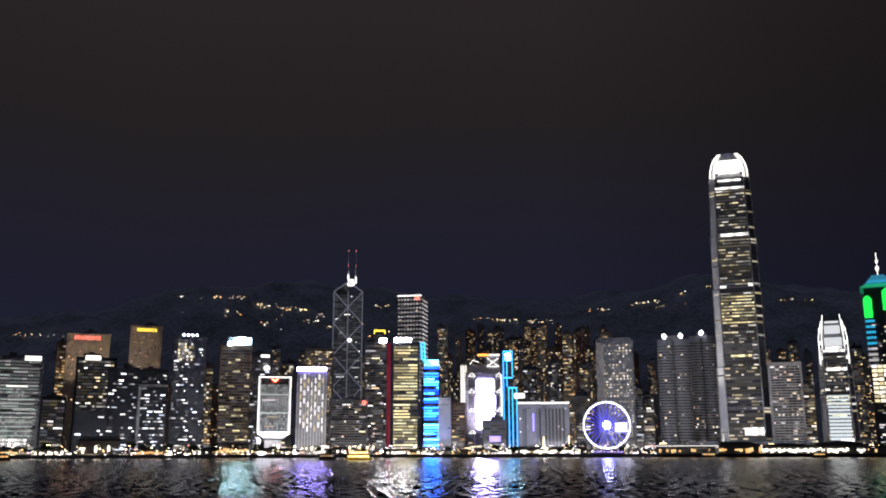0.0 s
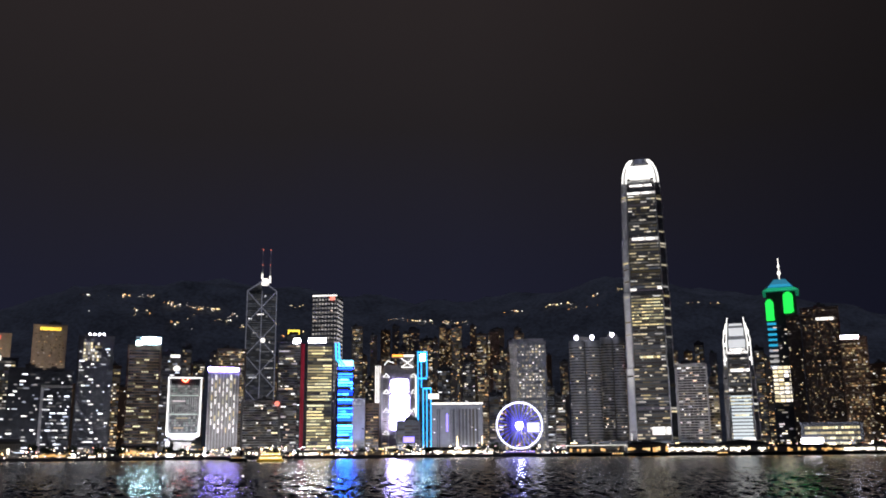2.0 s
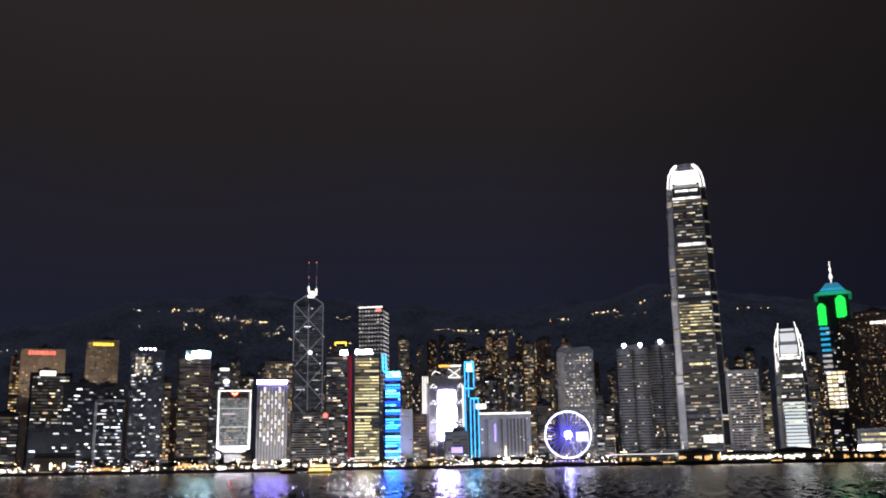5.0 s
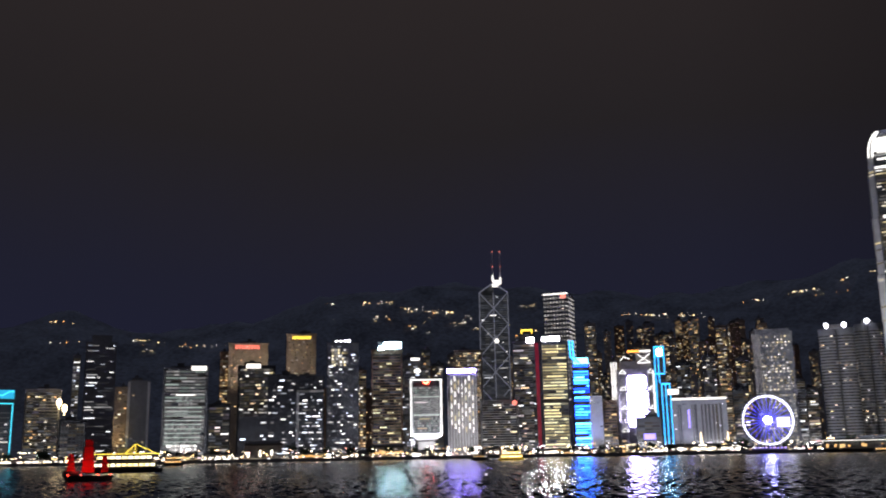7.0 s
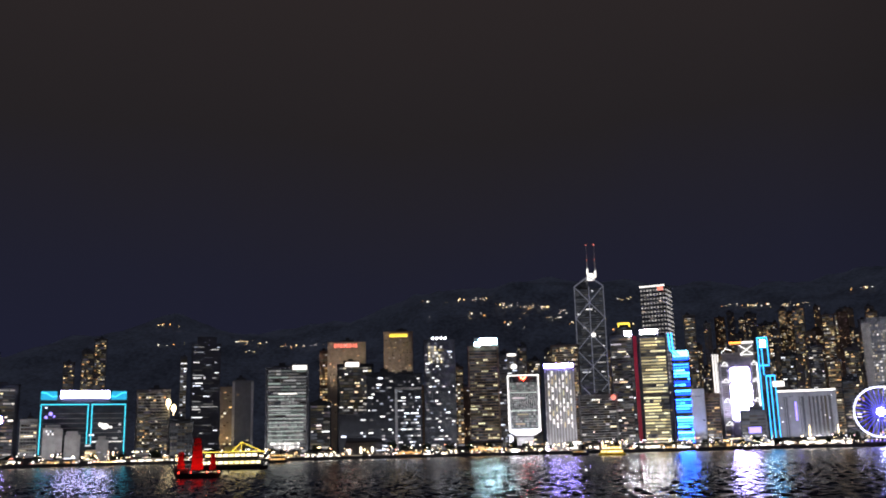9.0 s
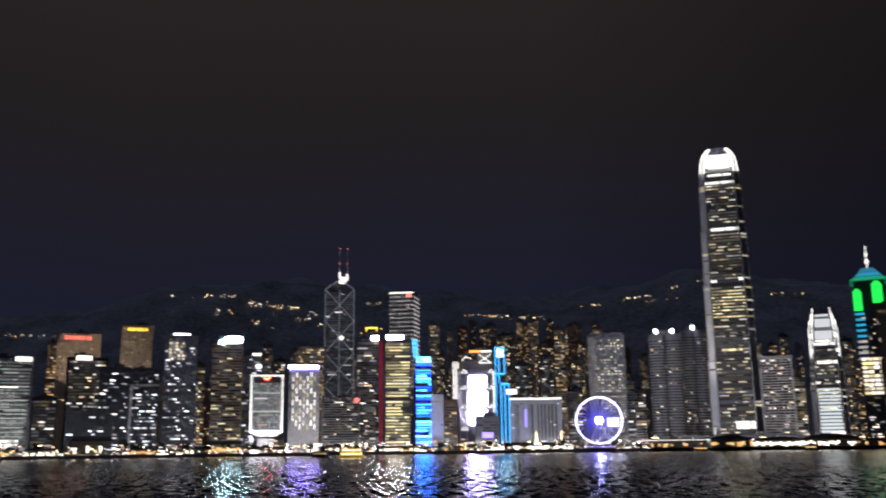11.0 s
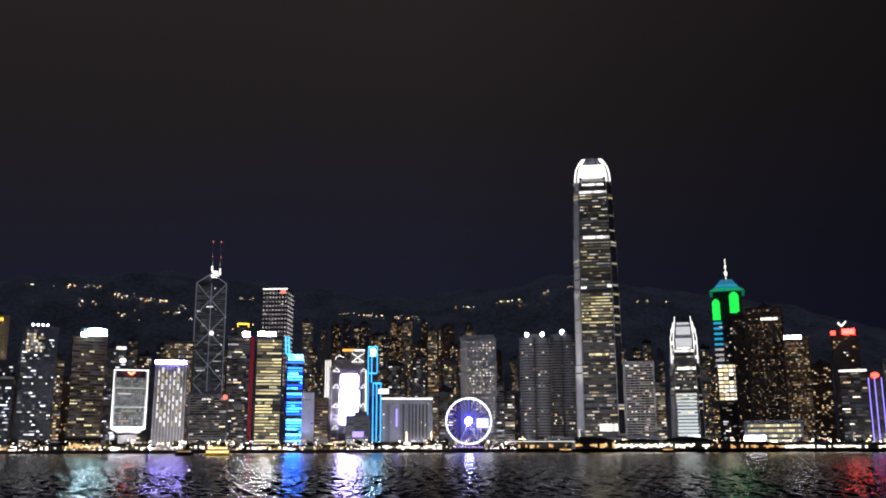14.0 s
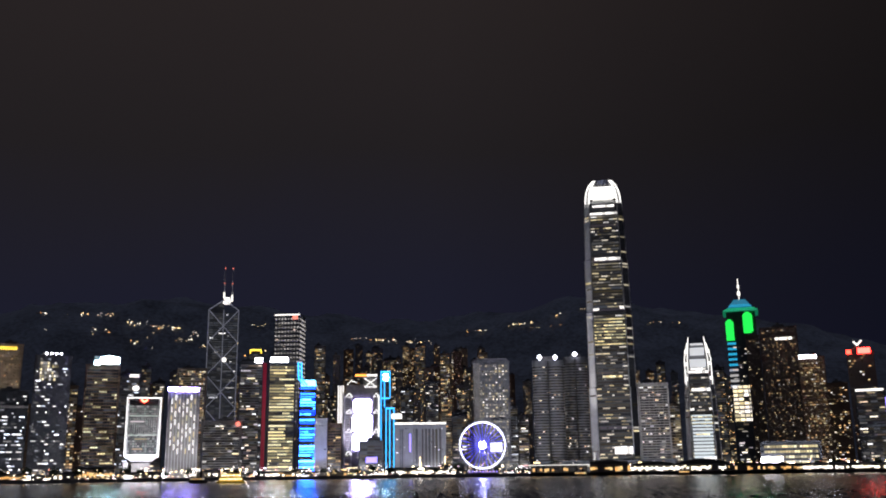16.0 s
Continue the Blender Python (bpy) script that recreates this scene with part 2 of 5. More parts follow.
# ---- the setting ----
def ring(r0, r1, z0, z1, a0=-62, a1=62, step=2):
    g = Geo()
    n = int((a1 - a0) / step)
    for i in range(n):
        p, q = a0 + i * step, a0 + (i + 1) * step
        g.quad(tuple(polar(p, r0, z0)), tuple(polar(q, r0, z0)), tuple(polar(q, r1, z1)), tuple(polar(p, r1, z1)))
    return g


SHORE = 1100


def wave_sheet(r0, r1, a0, a1, da):
    """The harbour's surface in front of the camera, with real waves: many crossing wave trains of random direction."""
    rg = np.random.RandomState(11)
    rs, r = [], r0
    while r < r1:
        rs.append(r)
        r += max(0.34, r * 0.0048)
    rs.append(r1)
    az = np.radians(np.arange(a0, a1 + da, da))
    R_, A_ = np.meshgrid(np.array(rs), az, indexing="ij")
    x, y = R_ * np.sin(A_), R_ * np.cos(A_)
    z = np.zeros_like(x)
    for k in range(46):
        lam = 0.55 * (3.2 ** rg.rand())
        th = rg.normal(1.45, 0.5)
        z += 0.0068 * lam * np.sin((x * np.cos(th) + y * np.sin(th)) * 2 * np.pi / lam + rg.rand() * 6.28)
    for k in range(22):
        lam = 2.6 * (3.6 ** rg.rand())
        th = rg.normal(1.5, 0.38)
        z += 0.0019 * lam * np.sin((x * np.cos(th) + y * np.sin(th)) * 2 * np.pi / lam + rg.rand() * 6.28)
    # calmer and rougher patches
    gust = np.zeros_like(x)
    for k in range(26):
        gust += np.sin(x * 2 * np.pi / (1.5 * 3.5 ** rg.rand()) * rg.choice((-1, 1)) + y * 2 * np.pi / (6 * 4 ** rg.rand()) + rg.rand() * 6.28)
    z *= np.clip(0.9 + 0.42 * gust / 3.6, 0.15, 2.0)
    n, m = x.shape
    me = bpy.data.meshes.new("water")
    me.vertices.add(n * m)
    me.vertices.foreach_set("co", np.stack([x, y, z], 2).astype(np.float32).ravel())
    i = np.arange(n * m).reshape(n, m)
    q = np.stack([i[:-1, :-1], i[:-1, 1:], i[1:, 1:], i[1:, :-1]], 2).reshape(-1, 4)[:, ::-1]
    me.loops.add(q.size)
    me.loops.foreach_set("vertex_index", q.astype(np.int32).ravel())
    me.polygons.add(len(q))
    me.polygons.foreach_set("loop_start", np.arange(0, q.size, 4, dtype=np.int32))
    me.polygons.foreach_set("use_smooth", np.ones(len(q), dtype=bool))
    me.update(calc_edges=True)
    me.materials.append(M["water"])
    return me


tagged(new("water", wave_sheet(58, SHORE + 0.5, -47, 43, 0.115)), "dark rippled harbour water with coloured light streaks", "water", kind="structure")
wg = Geo()
wg.quad((-4800, -4800, -1.2), (4800, -4800, -1.2), (4800, 4800, -1.2), (-4800, 4800, -1.2))
solo("water_far", wg, M["water"], "dark harbour water beyond and behind the quay", "water", kind="structure")
quay = Geo().box(-400, 400, -500, 2.5, -4, 3.4).box(-400, 400, 1.9, 2.5, 3.4, 3.6)
solo("quay", quay, M["land"], "paved waterfront quay underfoot by the water", "quay", kind="structure")
solo("sea_wall", ring(SHORE, SHORE + 1.5, -4, LAND), M["wall"], "dark stone sea wall along the harbour", "sea wall", kind="structure")
solo("ground", ring(SHORE + 1.4, 2150, LAND, LAND), M["land"], "paved waterfront and city ground", "ground", kind="structure")


def ridge(az):
    """Height of the mountain ridge along the bearing."""
    xs = [-62, -42, -36, -31, -26, -21, -16, -10, -6, 0, 7, 13, 17, 22, 27, 31, 36, 62]
    zs = [190, 280, 360, 425, 375, 405, 500, 545, 530, 485, 475, 510, 545, 485, 440, 370, 280, 160]
    return float(np.interp(az, xs, zs))


def hill_z(az, rng):
    k = min(max((rng - 2080) / 920, 0), 1)
    s = k * k * (3 - 2 * k)
    p = polar(az, rng)
    rough = noise.noise(p * 0.006) * 30 + noise.noise(p * 0.02) * 10 + noise.noise(p * 0.055) * 5
    back = 1 - 0.35 * max(0.0, (rng - 3000) / 1500)
    return LAND + 0.5 + (ridge(az) * back + rough) * s


hg = Geo()
azs = np.arange(-62, 62.1, 0.5)
rngs = list(range(2080, 3001, 46)) + [3150, 3400, 3800, 4300]
for a in azs:
    hg.v.extend(tuple(polar(a, r, hill_z(a, r))) for r in rngs)
nr = len(rngs)
for i in range(len(azs) - 1):
    for j in range(nr - 1):
        k = i * nr + j
        hg.f.append((k, k + nr, k + nr + 1, k + 1))
solo("hill", hg, M["hill"], "dark wooded mountain ridge behind the city", "hill", kind="structure")

rnd = random.Random(7)


def facade_windows(g, w, h, fh, bay, fill, run, z0, face, off, wh, rng, edge=0.06):
    """Panes on one face: 'f' front, 'l' left flank, 'r' right flank; runs of lit bays, floor by floor."""
    n = max(2, int(w * (1 - 2 * edge) / bay))
    fl = int((h - z0 - 2) / fh)
    bw = w * (1 - 2 * edge) / n
    for k in range(fl):
        z = z0 + k * fh
        i = 0
        busy = fill * (0.35 + 1.3 * rng.random())
        while i < n:
            m = 1 + int(rng.random() * run)
            m = min(m, n - i)
            if rng.random() < busy:
                a, b = -w / 2 + w * edge + i * bw + bw * 0.1, -w / 2 + w * edge + (i + m) * bw - bw * 0.1
                za, zb = z + fh * 0.25, z + fh * (0.25 + wh)
                if face == "f":
                    g.quad((a, -off, za), (b, -off, za), (b, -off, zb), (a, -off, zb))
                else:
                    s = -1 if face == "l" else 1
                    x, y = s * off, w / 2
                    p = [(x, y + a, za), (x, y + b, za), (x, y + b, zb), (x, y + a, zb)]
                    g.quad(*(p if s > 0 else p[::-1]))
            i += m


def tower(name, label, X, Y, rz, w, h, d=32, body="grey", win="w_office", fill=0.4, run=4, fh=4.0, bay=3.2, wh=0.45,
          turn=0, crown=1, piers=0, z0=6, seed=None, group="", bands=True, steps=()):
    """A tower block: walls, roof plant, glazing bands, ledges, piers and lamp-lit panes."""
    rng = random.Random(seed if seed is not None else int(abs(X) * 7 + abs(Y)))
    if turn:
        c, s = math.cos(radians(abs(turn))), math.sin(radians(abs(turn)))
        w = max(w * 0.55, (w - d * s) / c)
    t = thing(name, label, "building", pose(X, Y, LAND, 0, 0, rz + turn), group)
    wall = Geo().box(-w / 2, w / 2, 0, d, 0, h)
    wall.box(-w / 2 - 0.3, w / 2 + 0.3, -0.3, d + 0.3, h - 1.2, h + 0.9)
    part("wall", wall, M[body], t)
    if crown:
        pw = w * rng.uniform(0.3, 0.55)
        px = rng.uniform(-0.15, 0.15) * w
        pl = Geo().box(px - pw / 2, px + pw / 2, d * 0.25, d * 0.75, h + 0.9, h + rng.uniform(3, 6))
        pl.box(px - pw * 0.2, px + pw * 0.1, d * 0.35, d * 0.6, h + 3, h + rng.uniform(6, 9))
        part("roof_plant", pl, M["roof"], t)
    fl = int((h - z0 - 2) / fh)
    if bands:
        gl = Geo()
        ld = Geo()
        style = rng.choice((0, 1, 2))
        for k in range(fl):
            z = z0 + k * fh
            m = 1 + int(w * 0.88 / (bay * 3))
            for i in range(m):
                xa, xb = -w * 0.44 + i * w * 0.88 / m, -w * 0.44 + (i + 1) * w * 0.88 / m
                gl.quad((xa, -0.06, z + fh * 0.2), (xb, -0.06, z + fh * 0.2), (xb, -0.06, z + fh * 0.8), (xa, -0.06, z + fh * 0.8))
            if style == 0:
                ld.box(-w * 0.445, w * 0.445, -0.28, -0.01, z + fh * 0.88, z + fh * 1.08)
        if style:
            m = int(w * 0.88 / (bay * style))
            for i in range(m + 1):
                x = -w * 0.44 + i * w * 0.88 / m
                ld.box(x - 0.22, x + 0.22, -0.3, -0.01, z0, z0 + fl * fh)
        part("glazing", gl, M["glass"], t, kind="stuff")
        part("ledge" if style == 0 else "mullion", ld, M[body], t, kind="stuff")
    if piers:
        for i in range(piers + 1):
            x = -w / 2 + w * (0.04 + 0.92 * i / piers)
            part("pier", Geo().box(x - 0.6, x + 0.6, -0.9, 0.02, 0, h - 1.4), M[body], t)
    g = Geo()
    facade_windows(g, w, h, fh, bay, fill, run, z0, "f", 0.12, wh, rng)
    if turn:
        facade_windows(g, d, h, fh, bay, fill * 0.7, run, z0, "r" if turn < 0 else "l", w / 2 + 0.12, wh, rng)
    part("lit_window", g, M[win], t, kind="stuff")
    for k, (frac, x0, x1, z) in enumerate(steps):
        part("setback", Geo().box(x0 * w, x1 * w, 2, d * frac, h, h + z), M[body], t)
    # dark entrance storey
    part("podium", Geo().box(-w / 2 - 2, w / 2 + 2, -3, d, 0, z0 - 0.6), M["roof"], t)
    t["w"], t["h"] = w, h
    return t


def board(t, name, x0, x1, z0, z1, material, label, y=-0.8, depth=0.7):
    """A lit board on a tower's front, with a frame behind it; x as a share of the width, z in metres under the roof."""
    w, h = t["w"], t["h"]
    b = part(name, Geo().box(x0 * w, x1 * w, y, y + depth, h - z0, h - z1), M[material], t, label)
    part("sign_frame", Geo().box(x0 * w - 0.4, x1 * w + 0.4, y + depth, y + depth + 0.35, h - z0 - 0.4, h - z1 + 0.4), M["roof"], b)
    return b


def window_grid(t, x0, x1, z0, z1, nx, nz, material, label="", y=-0.5, keep=0.85):
    """A block of small lit panes on a tower's front; x as a share of the width, z in metres from the ground."""
    w = t["w"]
    g = Geo()
    rg = random.Random(nx * 31 + nz)
    for i in range(nx):
        for k in range(nz):
            if rg.random() < keep:
                xa, za = (x0 + (x1 - x0) * i / nx) * w, z0 + (z1 - z0) * k / nz
                g.box(xa, xa + (x1 - x0) * w / nx * 0.8, y, y + 0.3, za, za + (z1 - z0) / nz * 0.7)
    return part("lit_window", g, M[material], t, label, "stuff")


def bars(t, x0, x1, z0, z1, n, material, label, y=-0.9):
    """Writing on a roof sign, as plain upright bars."""
    w, h = t["w"], t["h"]
    rg = random.Random(n)
    bx = (x1 - x0) * w / n
    for i in range(n):
        a = x0 * w + i * bx
        part("sign_bar", Geo().box(a + bx * 0.18, a + bx * 0.82, y, y + 0.6, h - z0 + rg.random() * 0.5, h - z1), M[material], t, label)


M["g_signv"] = glow("violet_white_roof_sign", (0.55, 0.52, 1.0), 16)
M["w_face"] = lit("pale_lit_curtain_wall", ((0.8, 1.0, 0.9), PALE, WHITE), 0.30, 0.08, 1.2)
M["g_band"] = glow("pale_band_light", (0.85, 1.0, 0.9), 0.5)
M["w_dimhome"] = lit("dim_home_window_light", (WARM, (1.0, 0.55, 0.25), GOLD, WHITE), 1.0, 0.03, 3.0)
M["lobby"] = lit("bright_lobby_light", (WHITE, (1.0, 0.97, 0.92)), 1.6, 0.5, 1)

# ---- the towers, from the eastern shore to the western ----
t = tower("office_tower", "slim dark tower with a golden lit roof band", -882.4, 1021.7, 40.8, 28.4, 143.5, body="dark", fill=0.22, run=2)
board(t, "roof_sign", -0.45, 0.45, 5, -1, "g_gold", "golden lit roof band")
t = tower("office_tower", "dark office block with a red and blue lit sign", -821.9, 941.8, 41.1, 89.2, 94.5, body="dark", fill=0.5, run=3)
board(t, "lit_sign", 0.05, 0.30, 46, 38, "g_violet", "bluish white lit sign")
board(t, "lit_sign", 0.0, 0.045, 46, 38, "g_red", "red lit sign")
tower("office_block", "low grey block on the waterfront", -747.0, 939.2, 38.5, 19.7, 50.7, body="concrete", fill=0.35)
tower("apartment_tower", "far apartment tower with warm lit windows", -1043.9, 1404.5, 36.6, 18.6, 171.2, body="concrete", win="w_home", fill=0.2, run=1, group="hillside apartment towers")
tower("apartment_tower", "far apartment tower with warm lit windows", -1019.7, 1422.2, 35.6, 20.7, 191.7, body="concrete", win="w_home", fill=0.3, run=1, group="hillside apartment towers")
tower("apartment_tower", "far apartment tower with warm lit windows", -1020.6, 1458.4, 35.0, 21.3, 216.0, body="concrete", win="w_home", fill=0.35, run=1, group="hillside apartment towers")

# pair of waterfront blocks outlined in cyan neon
t = tower("neon_outlined_block", "wide grey waterfront block outlined in cyan neon", -694.6, 966.3, 35.7, 96.5, 76.8, body="dark", win="w_cool", fill=0.04, run=2, crown=0, d=45, bands=False)
w_, h_ = t["w"], t["h"]
for x in (-0.48, 0.05, 0.095, 0.48):
    lo = 0.28 * h_ if abs(x) < 0.2 else 0.12 * h_
    part("neon_tube", Geo().box(x * w_ - 0.55, x * w_ + 0.55, -1.2, -0.3, lo, h_ - 9), M["g_aqua"], t, "cyan neon tube")
part("neon_tube", Geo().box(-0.48 * w_, 0.05 * w_, -1.25, -0.35, h_ - 10, h_ - 8.8), M["g_aqua"], t, "cyan neon tube")
part("neon_tube", Geo().box(0.095 * w_, 0.48 * w_, -1.25, -0.35, h_ - 10, h_ - 8.8), M["g_aqua"], t, "cyan neon tube")
for k in range(7):
    z = 0.3 * h_ + k * 5.6
    part("ledge", Geo().box(-0.46 * w_, 0.04 * w_, -0.35, 0.02, z, z + 0.5), M["concrete"], t)
    part("ledge", Geo().box(0.105 * w_, 0.46 * w_, -0.35, 0.02, z, z + 0.5), M["concrete"], t)
part("light_line", Geo().box(0.2 * w_, 0.46 * w_, -0.8, -0.4, 0.31 * h_, 0.31 * h_ + 0.6), M["g_soft"], t, "thin white light line")
for x0, x1, z in ((-0.44, -0.22, 0.52), (-0.2, -0.02, 0.42), (0.16, 0.3, 0.34)):
    part("front_block", Geo().box(x0 * w_, x1 * w_, -12, -0.1, 0, z * h_).box(x0 * w_ + 2, x1 * w_ - 3, -9, -2, z * h_, z * h_ + 4), M["concrete"], t, "lower grey concrete front block")
window_grid(t, -0.43, -0.32, 0.42 * h_, 0.5 * h_, 5, 2, "w_cool", "small white lit windows", -12.4, 0.5)
for x, z, r, m in ((0.20, 33, 2.4, "g_soft"), (0.32, 36, 1.5, "g_soft"), (-0.42, 24, 1.6, "g_purple"), (-0.37, 20, 2.0, "g_purple"), (-0.33, 23, 1.2, "g_purple")):
    part("emblem_lamp", Geo().ball((x * w_, -0.6, h_ - z), r, 10, 6), M[m], t, "small lit emblem")
for x in (-0.40, 0.40):
    part("roof_sign", Geo().box((x - 0.09) * w_, (x + 0.09) * w_, -1, 0.4, h_ - 4, h_ + 6), M["g_teal"], t, "teal lit roof sign")
    s_ = 1 if x > 0 else -1
    part("wave_tube", Geo().beam((x * w_ + s_ * 8, -1.4, h_ + 4.5), (x * w_ + s_ * 3, -1.4, h_ + 4.0), 0.9).beam((x * w_ + s_ * 3, -1.4, h_ + 4.0), (x * w_ - s_ * 4, -1.4, h_ - 0.5), 0.9).beam((x * w_ - s_ * 4, -1.4, h_ - 0.5), (x * w_ - s_ * 9, -1.4, h_ + 0.5), 0.9), M["g_aqua"], t, "wavy pale cyan neon tube")
part("roof_sign", Geo().box(-0.27 * w_, 0.29 * w_, -2.4, -1.0, h_ - 2, h_ + 6.5), M["g_signv"], t, "large violet-white lit roof sign")
part("round_sign", Geo().ball((0.255 * w_, -0.6, h_ - 35), 4.2, 14, 8, 0.8), M["g_soft"], t, "round white lit sign")
part("entrance_hall", Geo().box(0.02 * w_, 0.34 * w_, -9, -3.2, 3, 15, 0.8, 1), M["beige"], t, "beige entrance hall")
window_grid(t, 0.04, 0.30, 3, 14, 8, 3, "w_gold", "golden lit entrance", -9.6, 0.8)
tower("office_block", "grey office block with warm lamps", -703.9, 1128.5, 32.0, 43.7, 93.6, body="concrete", win="w_home", fill=0.18, run=1)
for p in ((-681.0, 1128.4, 79.6), (-675.0, 1132.0, 72.1)):
    solo("roof_flood_lamp", Geo().ball((0, 0, 0), 3.4, sz=1.6).beam((0, 0, -9), (0, 0, -4), 0.5), M["g_warm"], "warm floodlight on a rooftop pole", "lamp", Matrix.Translation(p), "roof lamps")
tower("exhibition_hall", "low beige waterfront hall", -621.1, 1061.6, 30.3, 29.8, 50.0, body="dark", fill=0.08, run=1, piers=6)
t = tower("office_tower", "tall dark tower with sparse white lit windows", -728.3, 1311.4, 29.0, 44.1, 176.1, body="grey", win="w_cool", fill=0.30, run=5, wh=0.3, bands=False, steps=((0.9, -0.32, 0.34, 12), ))
tower("office_tower", "narrow stair tower with white lit windows", -767.4, 1312.0, 30.3, 10.4, 158.3, body="concrete", win="w_cool", fill=0.6, run=1)
tower("hotel_tower", "narrow brown tower with golden windows", -606.6, 1149.8, 27.8, 16.5, 94.6, body="beige", win="w_home", fill=0.3, run=1, bands=False)
lamp("SPOT", "facade_light", (-600.0, 1128.0, 9.0), (-606.6, 1149.8, 50.0), 2.6e4, (1.0, 0.70, 0.28), 2, angle=60)
t = tower("office_tower", "dark slab with one pale lit edge", -582.8, 1150.8, 26.9, 27.0, 102.2, body="grey", fill=0.05, bands=False)
for x in (-0.47, 0.44):
    part("pier", Geo().box(x * t["w"] - 1.4, x * t["w"] + 1.8, -1.2, 0.02, 0, t["h"] - 1), M["white"], t, "pale stone pier")
board(t, "lit_sign", -0.2, 0.3, 96, 90, "g_soft", "white lit sign")

t = tower("office_tower", "grey glazed tower with a white roof sign and bright base", -497.5, 1103.0, 24.3, 54.7, 112.1, body="grey", win="w_face", fill=0.9, run=6, wh=0.5, steps=((0.6, 0.0, 0.5, 4),))
board(t, "roof_sign", 0.12, 0.45, 2.5, -3, "g_soft", "white lit roof sign")
window_grid(t, -0.36, 0.30, 3, 20, 11, 4, "lobby", "bright white lobby front", -3.5, 0.95)
window_grid(t, -0.14, 0.16, 62, 78, 8, 5, "w_face", "pale lit meeting floors")
part("light_band", Geo().box(-0.2 * t["w"], 0.22 * t["w"], -0.7, -0.2, 78.5, 80), M["g_soft"], t, "white light band")
window_grid(t, -0.4, 0.36, 20, 46, 12, 7, "w_face", "pale lit lower floors", -0.5, 1.0)
for k in range(9):
    part("light_band", Geo().box(-0.42 * t["w"], 0.38 * t["w"], -0.6, -0.2, 22 + k * 5.2, 22.6 + k * 5.2), M["g_band"], t, "thin pale light band")
tower("office_block", "low dark office block with sparse lights", -470.5, 1147.3, 22.3, 27.9, 69.2, body="dark", fill=0.3)
t = tower("office_tower", "broad beige tower with a red roof sign", -502.0, 1328.3, 20.7, 58.1, 168.5, body="beige", win="w_home", fill=0.06, run=1, piers=9, bands=False, bay=2.4)
bars(t, -0.34, 0.28, 8, 2.5, 8, "g_pink", "red lit sign bar")
# added spot in mid-air brightens the beige front; no lamp known there
lamp("SPOT", "facade_light", (-478.0, 1268.0, 112.0), (-502.0, 1328.3, 150.0), 0.75e5, (1.0, 0.80, 0.68), 3, angle=90)
tower("apartment_tower", "slim tower with warm lit windows", -541.8, 1334.2, 22.1, 12.7, 157.9, body="brown", win="w_home", fill=0.75, run=1, bands=False)
t = tower("office_tower", "glazed tower with greenish lit floors", -438.3, 1192.0, 20.2, 48.7, 120.9, body="dark", win="w_office", fill=0.45, run=3, bay=2.2)
board(t, "roof_sign", -0.28, 0.1, 3, -3, "g_soft", "white lit roof sign")
tower("office_block", "dark glazed block with scattered white windows", -382.6, 1132.1, 18.7, 35.9, 102.9, body="dark", win="w_spark", fill=0.22, run=3, d=40, bands=False, bay=2.0, wh=0.36)
tower("office_block", "low dark glazed waterfront block", -413.3, 1115.9, 20.3, 35.4, 50.6, body="dark", win="w_spark", fill=0.1, run=2, crown=0, bands=False)
t = tower("office_block", "grey block with a pale pier and lit floors", -357.0, 1156.1, 17.2, 42.0, 101.8, body="dark", win="w_spark", fill=0.34, run=3, bands=False, bay=2.0, wh=0.36)
part("pier", Geo().box(-0.5 * t["w"], -0.25 * t["w"], -1.6, 1, 0, t["h"] - 20), M["white"], t, "pale stone pier")
part("sky_lobby", Geo().box(-0.5 * t["w"], 0.5 * t["w"], -1.9, -0.1, t["h"] - 20, t["h"] - 17), M["concrete"], t, "pale ledge over the pier")
t = tower("office_tower", "beige tower with a yellow roof sign", -440.6, 1391.9, 17.6, 46.0, 188.3, body="beige", win="w_home", fill=0.3, run=1, wh=0.3, piers=8, bands=False, bay=2.4)
bars(t, -0.3, 0.32, 8, 3.5, 9, "g_gold", "yellow lit sign bar")
# another added spot, lifting the yellow-sign tower's front without a known lamp
lamp("SPOT", "facade_light", (-420.0, 1328.0, 112.0), (-440.6, 1391.9, 165.0), 0.32e5, (1.0, 0.84, 0.76), 3, angle=80)
t = tower("office_tower", "pale tower with a round lit pattern under its roof", -340.2, 1265.0, 15.0, 44.6, 156.3, body="grey", win="w_spark", fill=0.2, run=3, bands=False, bay=2.0, wh=0.36, piers=1)
window_grid(t, -0.34, 0.16, t["h"] - 32, t["h"] - 7, 8, 6, "w_dense", "greenish lit upper floors", -0.5, 0.75)
for i in range(4):
    part("roof_lamp", Geo().ball((-0.2 * t["w"] + i * 0.13 * t["w"], 2, t["h"] + 3), 1.5), M["g_white"], t, "white roof lamp")
tower("apartment_tower", "slim tower with orange lit windows", -336.7, 1358.9, 13.9, 14.3, 125.8, body="brown", win="w_home", fill=0.7, run=1)
t = tower("office_tower", "brown glazed tower under a huge icy white sign", -283.0, 1289.3, 12.4, 44.0, 147.3, body="brown", win="w_gold", fill=0.2, run=3, wh=0.4)
for x0, x1, z0, z1 in ((-0.08, 0.05, 3.0, 10.0), (0.07, 0.18, 2.2, 11.5), (0.20, 0.31, 2.6, 11.0), (0.33, 0.44, 3.2, 10.0)):
    part("roof_sign", Geo().prism([(x0 * t["w"] + (x1 - x0) * t["w"] * q, -1.5) for q in (0, 1)] + [(x1 * t["w"], 0), (x0 * t["w"], 0)], t["h"] + z0, t["h"] + z1), M["g_ice"], t, "huge icy white lit sign shape")
